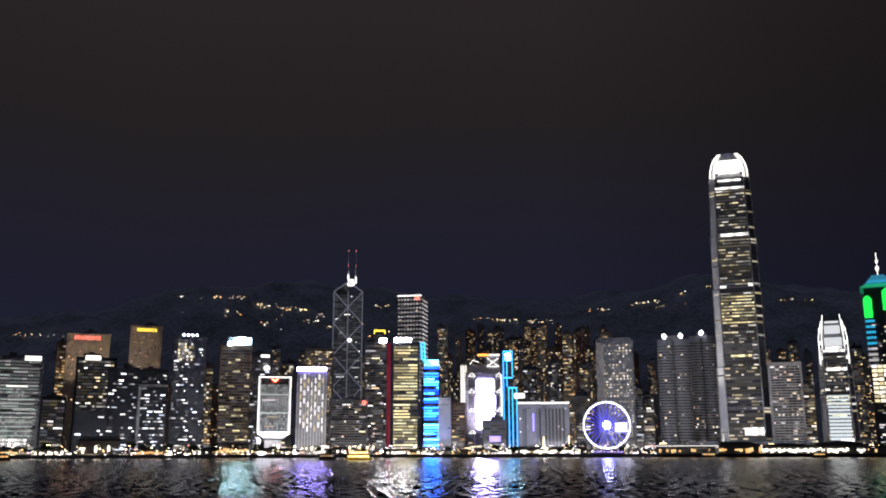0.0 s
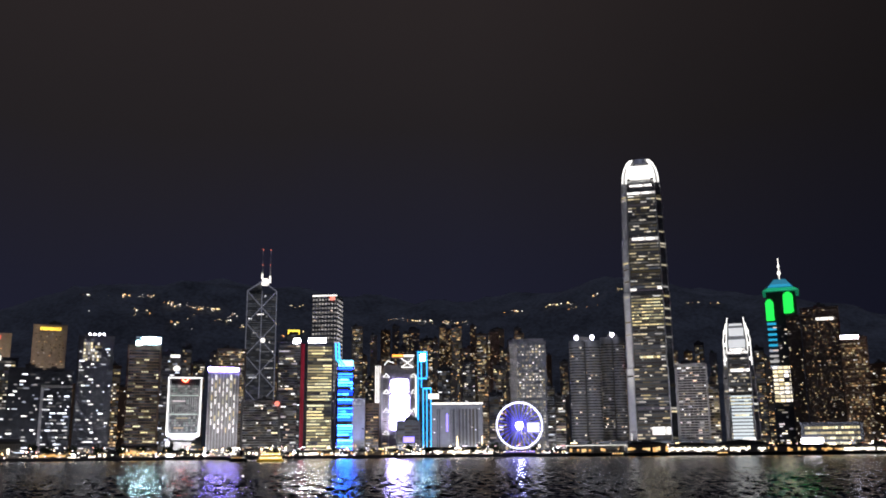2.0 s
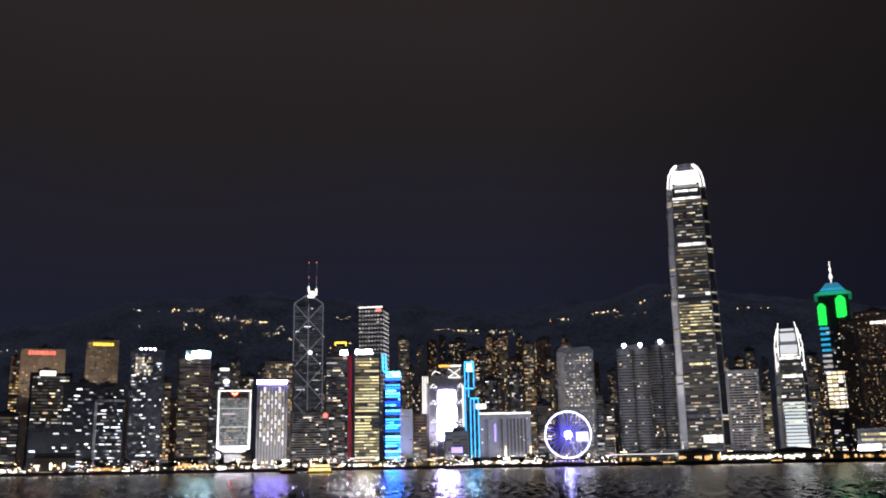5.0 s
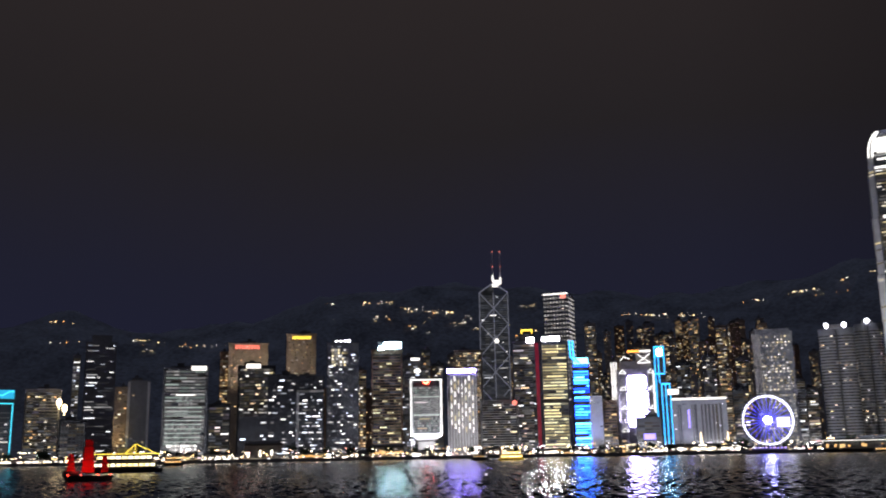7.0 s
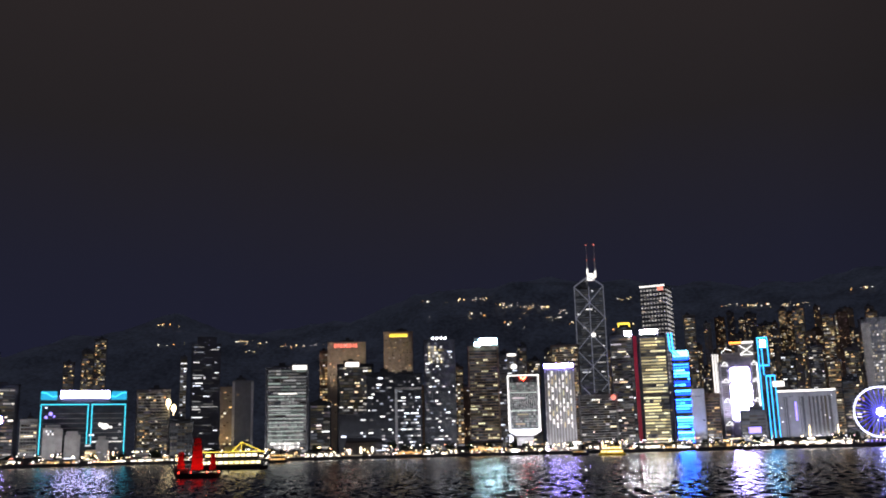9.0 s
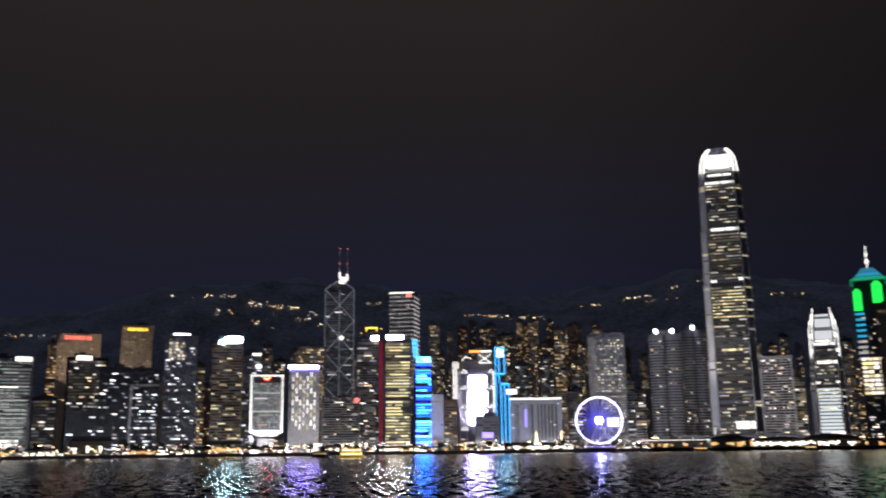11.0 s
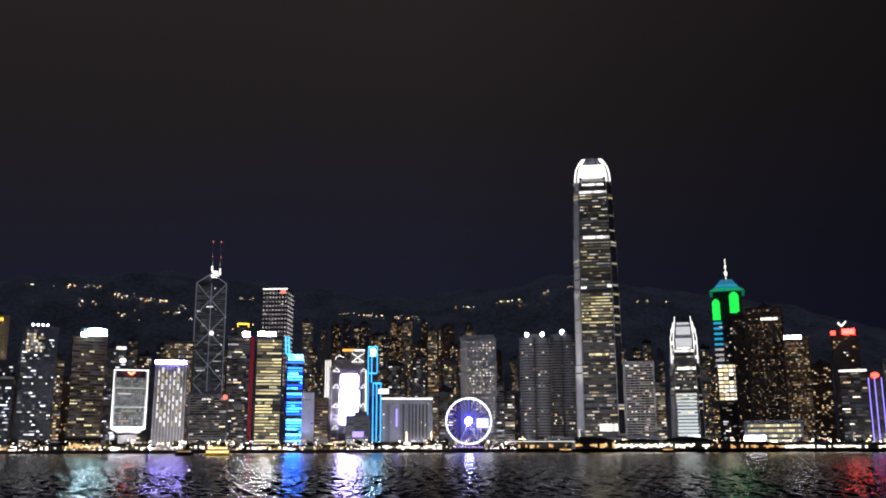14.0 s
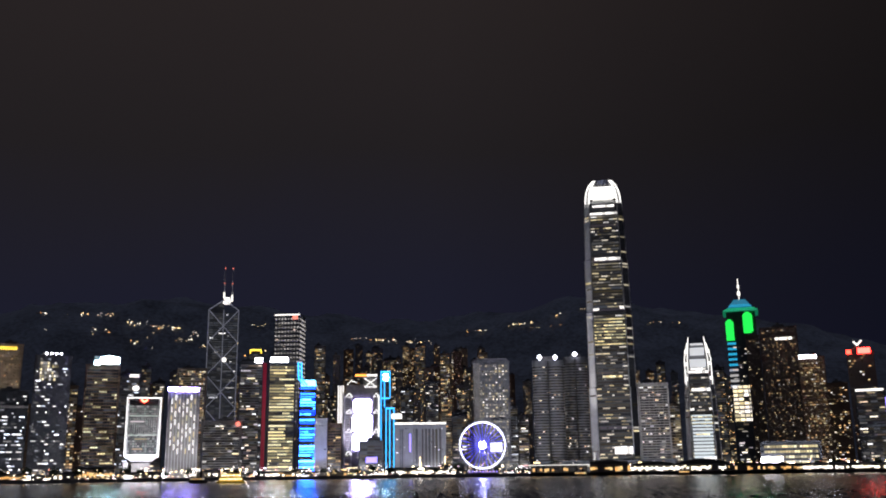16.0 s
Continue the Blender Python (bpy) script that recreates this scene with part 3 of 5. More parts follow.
part("sign_frame", Geo().box(-0.28 * t["w"], 0.48 * t["w"], 0.1, 0.8, t["h"] + 0.9, t["h"] + 12), M["metal"], t)
part("roof_sign", Geo().box(-0.25 * t["w"], -0.10 * t["w"], -1.4, 0, t["h"] + 0.5, t["h"] + 5), M["g_ice"], t, "small icy white lit sign")
window_grid(t, -0.46, 0.46, 2, 16, 14, 3, "w_gold", "golden lobby front", -3.6, 0.9)
t = tower("office_tower", "dark tower with lamps on its roof", -270.6, 1394.0, 11.0, 35.6, 145.7, body="dark", win="w_cool", fill=0.3, run=2)
board(t, "lit_sign", 0.05, 0.42, 4, 0, "g_soft", "white lit sign")
part("dish_lamp", Geo().ball((0.32 * t["w"], -2, t["h"] - 20), 5, sz=0.8), M["g_soft"], t, "white lit dish")
tower("apartment_tower", "slim dark tower with few lit windows", -260.3, 1477.2, 10.0, 15.0, 166.8, body="dark", win="w_home", fill=0.15, run=1)
tower("apartment_tower", "apartment block with dense warm windows", -208.6, 1606.5, 7.4, 48.2, 177.2, body="beige", win="w_home", fill=0.5, run=1)


M["g_edge"] = glow("white_edge_light", (1.0, 0.98, 0.95), 2.2)
M["g_emblem"] = glow("red_emblem_light", (1.0, 0.06, 0.03), 30)


def goblet_block(label, X, Y, rz, w, h, d=34):
    """Waterfront block that narrows to a stem at its foot, outlined in white light."""
    t = thing("waterfront_block", label, "building", pose(X, Y, LAND, 0, 0, rz))
    part("stem", Geo().box(-w * 0.26, w * 0.26, 6, d - 6, 0, h * 0.19).box(-w * 0.34, w * 0.34, 3, d - 4, 0, h * 0.06), M["concrete"], t)
    foot = Geo()
    foot.prism([(-w * 0.30, 6), (w * 0.30, 6), (w * 0.30, d - 6), (-w * 0.30, d - 6)], h * 0.21, h * 0.27,
               [(-w / 2, 0), (w / 2, 0), (w / 2, d), (-w / 2, d)])
    part("flared_foot", foot, M["white"], t, "white flood-lit flared foot")
    part("wall", Geo().box(-w / 2, w / 2, 0, d, h * 0.27, h), M["dark"], t)
    g, l2 = Geo(), Geo()
    fl, nb = 20, 12
    fh = h * 0.62 / fl
    for k in range(fl):
        z = h * 0.29 + k * fh
        for i in range(nb):
            xa = (-0.42 + 0.84 * i / nb) * w
            g.quad((xa + 0.15, -0.1, z), (xa + 0.84 * w / nb - 0.15, -0.1, z), (xa + 0.84 * w / nb - 0.15, -0.1, z + fh * 0.8), (xa + 0.15, -0.1, z + fh * 0.8))
        if k in (2, 5, 6, 13):
            a = rnd.uniform(-0.36, -0.1)
            b = min(0.36, a + rnd.uniform(0.25, 0.5))
            l2.quad((a * w, -0.16, z), (b * w, -0.16, z), (b * w, -0.16, z + fh * 0.6), (a * w, -0.16, z + fh * 0.6))
    part("glazing", g, M["w_face"], t, "grey-green dimly lit glazing", kind="stuff")
    part("lit_window", l2, M["w_office"], t, kind="stuff")
    for i in range(13):
        x = -0.36 * w + i * 0.06 * w
        part("fin", Geo().box(x - 0.2, x + 0.2, -0.7, 0.02, h * 0.52, h * 0.76), M["white"], t)
    for i in range(12):
        x = -0.36 * w + i * 0.066 * w
        part("louvre", Geo().box(x - 0.6, x + 0.6, -0.5, 0.02, h * 0.905, h * 0.945), M["roof"], t)
    for z in (0.53, 0.77):
        part("light_band", Geo().box(-0.42 * w, 0.42 * w, -0.9, -0.2, h * z, h * z + 0.8), M["g_band"], t, "thin white light band")
    for x in (-0.48, 0.48):
        part("edge_light", Geo().box(x * w - 0.45, x * w + 0.45, -1.3, 0.05, h * 0.28, h - 1), M["g_edge"], t, "white edge light")
    for x in (-0.44, 0.44):
        part("corner_pier", Geo().box(x * w - 1.0, x * w + 1.0, -0.8, 0.05, h * 0.28, h - 1), M["white"], t, "white corner pier")
    part("edge_light", Geo().box(-0.5 * w, 0.5 * w, -1.2, 0.05, h - 0.5, h + 0.6), M["g_edge"], t, "white edge light")
    part("base_light", Geo().box(-0.46 * w, 0.46 * w, -2.5, -0.8, h * 0.262, h * 0.285), M["g_white"], t, "white base floodlight strip")
    # white box paints in the bright light left of the stem
    part("stem_light", Geo().box(-0.5 * w, -0.36 * w, -2, 2, h * 0.02, h * 0.2), M["white"], t, "white box put in for bright light at the stem")
    part("roof_emblem", Geo().beam((-0.09 * w, -1.2, h - 2.0), (0, -1.2, h - 5.0), 0.9).beam((0.09 * w, -1.2, h - 2.0), (0, -1.2, h - 5.0), 0.9), M["g_emblem"], t, "red lit emblem")
    return t


goblet_block("white flood-lit block on a flared foot, outlined in white", -203.3, 1152.2, 10.0, 39.5, 92.8)


def lattice_block(label, X, Y, rz, w, h, d=30):
    """White block with upright slot windows staggered like a lattice."""
    t = thing("waterfront_block", label, "building", pose(X, Y, LAND, 0, 0, rz))
    part("wall", Geo().box(-w / 2, w / 2, 0, d, 0, h), M["concrete"], t)
    for i in range(11):
        x = -w / 2 + w * (i + 0.25) / 10.5
        part("fin", Geo().box(x - 0.35, x + 0.35, -0.8, 0.02, 4, h - 4), M["white"], t)
    for r in range(7):
        for i in range(7):
            if (r * 2 + i * 3) % 7 == 0:
                continue
            x = -0.36 * w + i * 0.72 * w / 6
            z = h * (0.27 + r * 0.095) + (0.045 * h if i % 2 else 0)
            part("slot_window", Geo().box(x - 0.75, x + 0.75, -0.5, -0.1, z, z + h * 0.062), M["g_soft"] if (r * 3 + i * 5) % 4 else M["w_gold"], t)
    part("roof_sign", Geo().box(-w * 0.5, w * 0.47, -1.2, 0, h - 1, h + 3.4), M["g_violet"], t, "violet white lit roof sign")
    part("base_lamp", Geo().ball((-w * 0.48, -3, 4), 3.0), M["g_white"], t, "white base lamp")
    return t


lattice_block("white waterfront block with lit slot windows", -165.2, 1203.7, 7.8, 38.4, 106.2)


def prism_tower(X, Y, rz, w, h, roof_z):
    """Glass tower of four triangular shafts of unequal height, with X-braces and two masts."""
    t = thing("braced_glass_tower", "dark glass prism tower with white cross braces and two masts", "building", pose(X, Y, LAND, 0, 0, rz))
    a = w / 2
    c = [(-a, 0), (a, 0), (a, 2 * a), (-a, 2 * a)]
    ctr = (0, a)
    tops = [0.50, 0.83, 1.0, 0.66]
    for i in range(4):
        p, q = c[i], c[(i + 1) % 4]
        zt = roof_z * tops[(i + 3) % 4]
        g = Geo()
        g.add([(p[0], p[1], 0), (q[0], q[1], 0), (ctr[0], ctr[1], 0), (p[0], p[1], zt * 0.93), (q[0], q[1], zt * 0.93), (ctr[0], ctr[1], zt)],
              [(2, 1, 0), (3, 4, 5), (0, 1, 4, 3), (1, 2, 5, 4), (2, 0, 3, 5)])
        part("shaft", g, M["dark"], t, "dark glass triangular shaft")
    n = 5
    s = roof_z * 0.93 / n
    for k in range(n):
        z0, z1 = k * s, (k + 1) * s
        for A, B in (((-a, z0), (a, z1)), ((a, z0), (-a, z1))):
            part("cross_brace", Geo().beam((A[0], -0.8, A[1]), (B[0], -0.8, B[1]), 0.85), M["brace"], t)
    for x in (-a, 0, a):
        part("corner_column", Geo().beam((x, -0.6, 0), (x, -0.6, roof_z * 0.93), 0.85), M["brace"], t)
    for x0 in (-a, a):
        part("cross_brace", Geo().beam((x0, -0.6, roof_z * 0.93), (0, a * 0.7, roof_z), 1.0), M["brace"], t)
    part("edge_light", Geo().beam((-a, -1.2, roof_z * 0.28), (-a, -1.2, roof_z * 0.44), 0.9), M["g_soft"], t, "white lit edge tube")
    gb = Geo()
    for k in range(int(roof_z * 0.92 / 4.2) - 1):
        for i in range(6):
            xa, xb = -a + 2 * a * i / 6 + 0.3, -a + 2 * a * (i + 1) / 6 - 0.3
            gb.quad((xa, -0.08, 6 + k * 4.2), (xb, -0.08, 6 + k * 4.2), (xb, -0.08, 9 + k * 4.2), (xa, -0.08, 9 + k * 4.2))
    part("glazing", gb, lit("bluish_tower_glass", (COOL, PALE, COOL), 0.05, 0.018, 1.6), t, kind="stuff")
    g = Geo()
    facade_windows(g, w, roof_z * 0.92, 4.2, 3, 0.12, 5, 8, "f", 0.15, 0.4, random.Random(5))
    part("lit_window", g, M["w_cool"], t, kind="stuff")
    # mast base emits by itself to imitate floodlight on it
    part("mast_base", Geo().box(-a * 0.08, a * 0.44, a * 0.7, a * 1.2, roof_z - 6, roof_z + 5, 0.8, 1).box(-a * 0.08, a * 0.04, a * 0.7, a * 0.9, roof_z + 5, roof_z + 14).box(a * 0.46, a * 0.58, a * 0.7, a * 0.9, roof_z - 2, roof_z + 10), M["g_soft"], t, "white mast base glowing in place of floodlight")
    for x in (-0.02, 0.52):
        m = part("mast", Geo().beam((x * a, a, roof_z + 6), (x * a, a, roof_z + 32), 0.95).beam((x * a, a, roof_z + 32), (x * a, a, h - 3), 0.6), M["white"], t)
        part("beacon", Geo().ball((x * a, a, h - 2), 1.1), M["g_pink"], m, "red beacon")
        part("beacon", Geo().ball((x * a, a - 1.4, roof_z + 32), 0.9), M["g_pink"], m, "red beacon")
    part("light_disc", Geo().ball((a * 0.15, -1.5, roof_z * 0.645), 4.2), M["g_soft"], t, "bright white facade lamp")
    return t


prism_tower(-170.0, 1691.5, 5.7, 52.3, 376.0, 313.3)
t = tower("office_block", "broad low block with rows of lit windows", -138.3, 1413.2, 5.6, 58.2, 79.5, body="concrete", win="w_office", fill=0.3, run=3, fh=3.6)
part("roof_lamp", Geo().ball((0.4 * t["w"], -2, t["h"] - 4), 3.6), M["g_pink"], t, "red lamp on the roof edge")
t = tower("office_tower", "grey tower with a white lit corner sign", -105.7, 1516.3, 4.0, 37.6, 178.3, body="grey", win="w_office", fill=0.4, run=4)
board(t, "roof_sign", 0.16, 0.44, 1, -6, "g_beam", "white lit corner sign")
t = tower("office_tower", "dark tower with a golden lit arch", -118.3, 1796.1, 3.8, 28.3, 228.5, body="dark", fill=0.1)
part("lit_arch", Geo().box(-11, 11, -1, 0.2, t["h"] + 3, t["h"] + 6).box(-11, -9, -1, 0.2, t["h"] - 2, t["h"] + 3).box(9, 11, -1, 0.2, t["h"] - 2, t["h"] + 3), M["g_gold"], t, "golden lit arch")

# square tower with a grid of point lamps
t = tower("office_tower", "square grey tower with a grid of lamps in its facade", -58.9, 1739.0, 2.0, 57.6, 292.1, body="grey", win="w_office", fill=0.03, run=1, d=50, turn=-14, crown=0, fh=4.4, bay=4.2, bands=False)
w_, h_ = t["w"], t["h"]
g = Geo()
for k in range(22):
    for i in range(8):
        x, z = -w_ * 0.44 + i * w_ * 0.125, h_ - 8 - k * 8.0
        g.box(x - 1.0, x + 1.0, -0.6, -0.2, z - 1.5, z + 1.5)
    for i in range(9):
        y, z = 3 + i * 5.4, h_ - 8 - k * 8.0
        g.box(w_ / 2 + 0.2, w_ / 2 + 0.6, y - 1.1, y + 1.1, z - 1.5, z + 1.5)
part("facade_lamp", g, lit("facade_lamp_light", (WHITE, (1.0, 0.93, 0.85), WHITE), 0.6, 0.25, 1.2), t, "grid of small white facade lamps", "stuff")
part("edge_light", Geo().box(-w_ / 2, w_ / 2, -0.7, 0, h_ - 1.5, h_ + 1.0), M["g_soft"], t, "white roof edge light")
part("roof_sign", Geo().box(0.22 * w_, 0.42 * w_, -1.2, -0.7, h_ - 9, h_ - 2), M["g_pink"], t, "red lit sign")

# golden-lit tower below it
t = tower("office_tower", "tower with continuous golden lit floors and a white roof sign", -51.6, 1369.0, 2.2, 39.4, 161.0, body="dark", win="w_gold", fill=0.82, run=9, turn=0, fh=4.4, bay=2.6, wh=0.55)
board(t, "roof_sign", -0.42, 0.20, 0, -6, "g_beam", "white lit roof sign")
part("side_shaft", Geo().box(-0.5 * t["w"] - 8.5, -0.5 * t["w"] - 0.3, 2, 20, 0, t["h"] - 1), M["dark"], t, "dark side shaft")
part("light_strip", Geo().box(-0.5 * t["w"] - 7.5, -0.5 * t["w"] - 2.5, 1.2, 1.9, 4, t["h"] - 2), glow("dim_red_strip_light", (1.0, 0.04, 0.10), 0.03), t, "dim red light strip")
t = tower("office_tower", "slim dark tower with lit windows and a red light strip", -79.3, 1387.7, 3.3, 11.7, 134.6, body="dark", win="w_cool", fill=0.3, run=1)
part("light_strip", Geo().box(0.1 * t["w"], 0.4 * t["w"], -0.8, -0.2, t["h"] - 30, t["h"] - 10), M["g_soft"], t, "white light strip")

# blue screen tower and its lit fin
t = tower("led_tower", "tower with glowing blue screen floors", -14.6, 1399.9, 0.6, 25.0, 131.9, body="dark", win="w_blue", fill=0.85, run=9, fh=4.2, bay=3, wh=0.6)
part("roof_crown", Geo().box(-0.42 * t["w"], 0.48 * t["w"], -1, 3, t["h"] - 3, t["h"] + 6, 0.9, 1), M["g_ice_soft"], t, "icy cyan lit crown")
w_, h_ = t["w"], t["h"]
for x0, x1 in ((-0.60, -0.22), (-0.42, -0.05)):
    part("lit_fin", Geo().beam((x0 * w_, -1, h_ + 32), (x0 * w_ + 1, -1, h_ + 8), 1.3).beam((x0 * w_ + 1, -1, h_ + 8), (x1 * w_, -1, h_ - 2), 1.3), M["g_cyan"], t, "cyan lit fin")
tower("office_block", "pale bluish flood-lit block beside the harbour", 5.0, 1330.0, -0.2, 17.6, 77.1, body="white", win="w_cool", fill=0.06, bands=False, piers=4)
lamp("SPOT", "facade_light", (0.9, 1298.0, 9.9), (4.2, 1330.0, 52.6), 5e4, (0.30, 0.38, 1.0), 2, angle=70)
tower("office_block", "brown block with golden windows", 23.9, 1339.8, -1.0, 20.5, 70.9, body="brown", win="w_home", fill=0.5, run=3)


def truss_bank(X, Y, rz, w, h, d=50):
    """Bank headquarters: bays hung from stacked coat-hanger trusses, with a bright screen in the middle."""
    t = thing("truss_bank_tower", "pale grey tower with white lit trusses and a bright screen", "building", pose(X, Y, LAND, 0, 0, rz))
    part("wall", Geo().box(-w * 0.38, w * 0.5, 0, d, 0, h * 0.82).box(-w * 0.30, w * 0.44, 2, d, h * 0.82, h * 0.90).box(0.08 * w, w * 0.42, 4, d, h * 0.90, h * 0.975), M["concrete"], t)
    part("side_tower", Geo().box(-w * 0.5, -w * 0.36, 3, d * 0.8, 0, h * 0.9), M["white"], t, "pale side tower")
    for i in range(3):
        x = -w * 0.485 + i * w * 0.055
        part("edge_light", Geo().box(x - 0.7, x + 0.7, 1.8, 2.9, h * 0.50, h * 0.89), M["g_soft"], t, "white edge light")
    for x in (-0.34, -0.18, 0.33, 0.46):
        part("column", Geo().box(x * w - 1.3, x * w + 1.3, -2.4, 0.1, 0, h * 0.80), M["white"], t)
    for k in range(34):
        z = h * (0.05 + 0.022 * k)
        part("floor_edge", Geo().box(-0.33 * w, -0.19 * w, -0.7, 0.05, z, z + 1.1), M["white"], t)
    part("edge_light", Geo().box(w * 0.445, w * 0.465, -2.9, -2.4, h * 0.30, h * 0.79), M["g_edge"], t, "white edge light")
    for z in (0.20, 0.42, 0.61, 0.775):
        for c, k in ((-0.235, 0.075), (0.40, 0.06)):
            for s in (-1, 1):
                tr = Geo().beam((c * w, -2.9, h * (z + 0.036)), ((c + s * k) * w, -2.9, h * z), 0.5)
                tr.beam((c * w, -2.9, h * z), ((c + s * k) * w, -2.9, h * z), 0.32)
                part("truss", tr, M["g_edge"], t, "white lit hanger truss")
    for x0, z0, x1, z1 in ((-0.28, 0.90, -0.20, 0.94), (-0.20, 0.94, -0.06, 0.92), (0.12, 0.965, 0.40, 0.875), (0.40, 0.965, 0.12, 0.875), (0.12, 0.875, 0.40, 0.875)):
        part("truss", Geo().beam((x0 * w, -2.6, h * z0), (x1 * w, -2.6, h * z1), 0.6), M["g_edge"], t, "white lit top truss")
    for z0, z1, ins in ((0.615, 0.75, 0.02), (0.432, 0.595, 0.0), (0.245, 0.412, 0.01)):
        xa, xb, c = (-0.15 + ins) * w, (0.30 - ins) * w, 3.0
        pts = [(xa + c, h * z0), (xb - c, h * z0), (xb, h * z0 + c), (xb, h * z1 - c), (xb - c, h * z1), (xa + c, h * z1), (xa, h * z1 - c), (xa, h * z0 + c)]
        n = len(pts)
        g = Geo().add([(x, -1.7, z) for x, z in pts] + [(x, -0.4, z) for x, z in pts], [tuple(range(n)), tuple(range(2 * n - 1, n - 1, -1))] + [(i, n + i, n + (i + 1) % n, (i + 1) % n) for i in range(n)])
        part("screen", g, M["g_screen"], t, "bright violet-white screen panel")
    part("roof_sign", Geo().box(-0.10 * w, 0.16 * w, -3, -1.5, h * 0.985, h * 1.005), M["g_orange"], t, "orange lit roof sign")
    part("roof_sign", Geo().box(0.17 * w, 0.42 * w, -3.2, -1.4, h * 0.985, h * 1.003), M["g_soft"], t, "white lit roof sign")
    part("sign_frame", Geo().box(-0.11 * w, 0.42 * w, -1.3, 4, h * 0.972, h * 0.985), M["metal"], t)
    g = Geo()
    facade_windows(g, w * 0.8, h * 0.8, 4, 3.2, 0.10, 3, 6, "f", 0.12, 0.45, random.Random(3))
    part("lit_window", g, M["w_office"], t, kind="stuff")


truss_bank(77.3, 1778.3, -2.5, 80.5, 184.6)
lamp("SPOT", "facade_light", (66.5, 1733.7, 41.9), (77.6, 1778.3, 121.7), 2.3e5, (0.72, 0.66, 1.0), 2, angle=120)
t = tower("office_block", "low dark block with a violet lit sign", 68.8, 1228.1, -3.2, 31.5, 42.7, body="dark", fill=0.06, run=1)
board(t, "lit_sign", -0.2, 0.25, 27, 20, "g_purple", "violet lit sign")

# slim tower drawn in cyan neon
t = tower("neon_tower", "slim dark stepped tower outlined in cyan neon", 106.6, 1496.2, -4.1, 16.0, 161.1, body="dark", fill=0.04, crown=0)
w_, h_ = t["w"], t["h"]
for x in (-0.44, -0.1, 0.44):
    part("neon_tube", Geo().box(x * w_ - 0.65, x * w_ + 0.65, -1.3, -0.3, 4 if x < 0.4 else h_ * 0.75, h_), M["g_cyan"], t, "cyan neon tube")
for z in (0.99, 0.90, 0.73):
    part("neon_tube", Geo().box(-0.46 * w_, 0.46 * w_, -1.35, -0.3, h_ * z, h_ * z + 1.8), M["g_cyan"], t, "cyan neon tube")
part("lit_clock", Geo().box(-0.2 * w_, 0.25 * w_, -1.4, -0.2, h_ * 0.91, h_ * 0.975), M["g_ice"], t, "icy white lit panel")
t = tower("neon_tower", "lower shaft of a tower outlined in cyan neon", 111.8, 1485.8, -4.3, 16.5, 102.4, body="dark", fill=0.04, crown=0)
w_, h_ = t["w"], t["h"]
for x in (-0.3, 0.05, 0.44):
    part("neon_tube", Geo().box(x * w_ - 0.65, x * w_ + 0.65, -1.3, -0.3, 3, h_), M["g_cyan"], t, "cyan neon tube")
part("neon_tube", Geo().box(-0.3 * w_, 0.46 * w_, -1.35, -0.3, h_ - 1.5, h_ + 0.6), M["g_cyan"], t, "cyan neon tube")
part("lit_sign", Geo().box(0.2 * w_, 1.2 * w_, -1.6, -0.4, h_ - 17, h_ - 9), M["g_soft"], t, "white lit sign")

# low civic blocks
t = tower("civic_block", "pale low block with a white lit roof line", 116.0, 1234.6, -5.4, 31.7, 64.7, body="grey", win="w_cool", fill=0.05, run=1, crown=0, piers=6, fh=3.4, bay=2.2, bands=False)
part("edge_light", Geo().box(-t["w"] * 0.5, t["w"] * 0.5, -1, 0, t["h"] - 0.5, t["h"] + 1.6), M["g_soft"], t, "white roof light line")
def recess_strips(t, xs, z0, z1):
    """Dark strips set on the facade to paint in shaded recesses between its piers."""
    for x in xs:
        part("glass_slot", Geo().box((x - 0.035) * t["w"], (x + 0.035) * t["w"], -0.3, -0.02, z0 * t["h"], z1 * t["h"]), M["glass"], t)
        part("slot_jamb", Geo().box((x + 0.037) * t["w"], (x + 0.05) * t["w"], -1.0, -0.02, z0 * t["h"], z1 * t["h"]), M["roof"], t)


recess_strips(t, (-0.3, -0.18, 0.3, 0.4), 0.1, 0.9)
part("light_strip", Geo().box(0.1 * t["w"], 0.16 * t["w"], -1.2, -0.2, t["h"] * 0.45, t["h"] * 0.8), M["g_purple"], t, "blue light strip")
lamp("SPOT", "facade_light", (112.8, 1199.7, 8.7), (116.9, 1234.5, 45.6), 3e4, (0.55, 0.50, 1.0), 2, angle=75)
t = tower("civic_block", "pale low block with a white lit roof line", 150.4, 1240.9, -6.9, 35.4, 65.0, body="grey", win="w_office", fill=0.12, run=1, crown=0, piers=7, fh=3.4, bay=2.2, bands=False)
part("edge_light", Geo().box(-t["w"] * 0.5, t["w"] * 0.5, -1, 0, t["h"] - 0.5, t["h"] + 1.6), M["g_soft"], t, "white roof light line")
recess_strips(t, (-0.36, -0.24, -0.12, 0.02, 0.14, 0.28), 0.08, 0.9)
# tapered glowing wedges model the cones of light on the wall
for x in (-0.5, 0.42):
    part("uplight", Geo().box(t["w"] * x, t["w"] * (x + 0.07), -2, -1, 2, t["h"] * 0.36, 0.2, 1), M["g_warm"], t, "glowing wedge for warm light thrown up the wall")

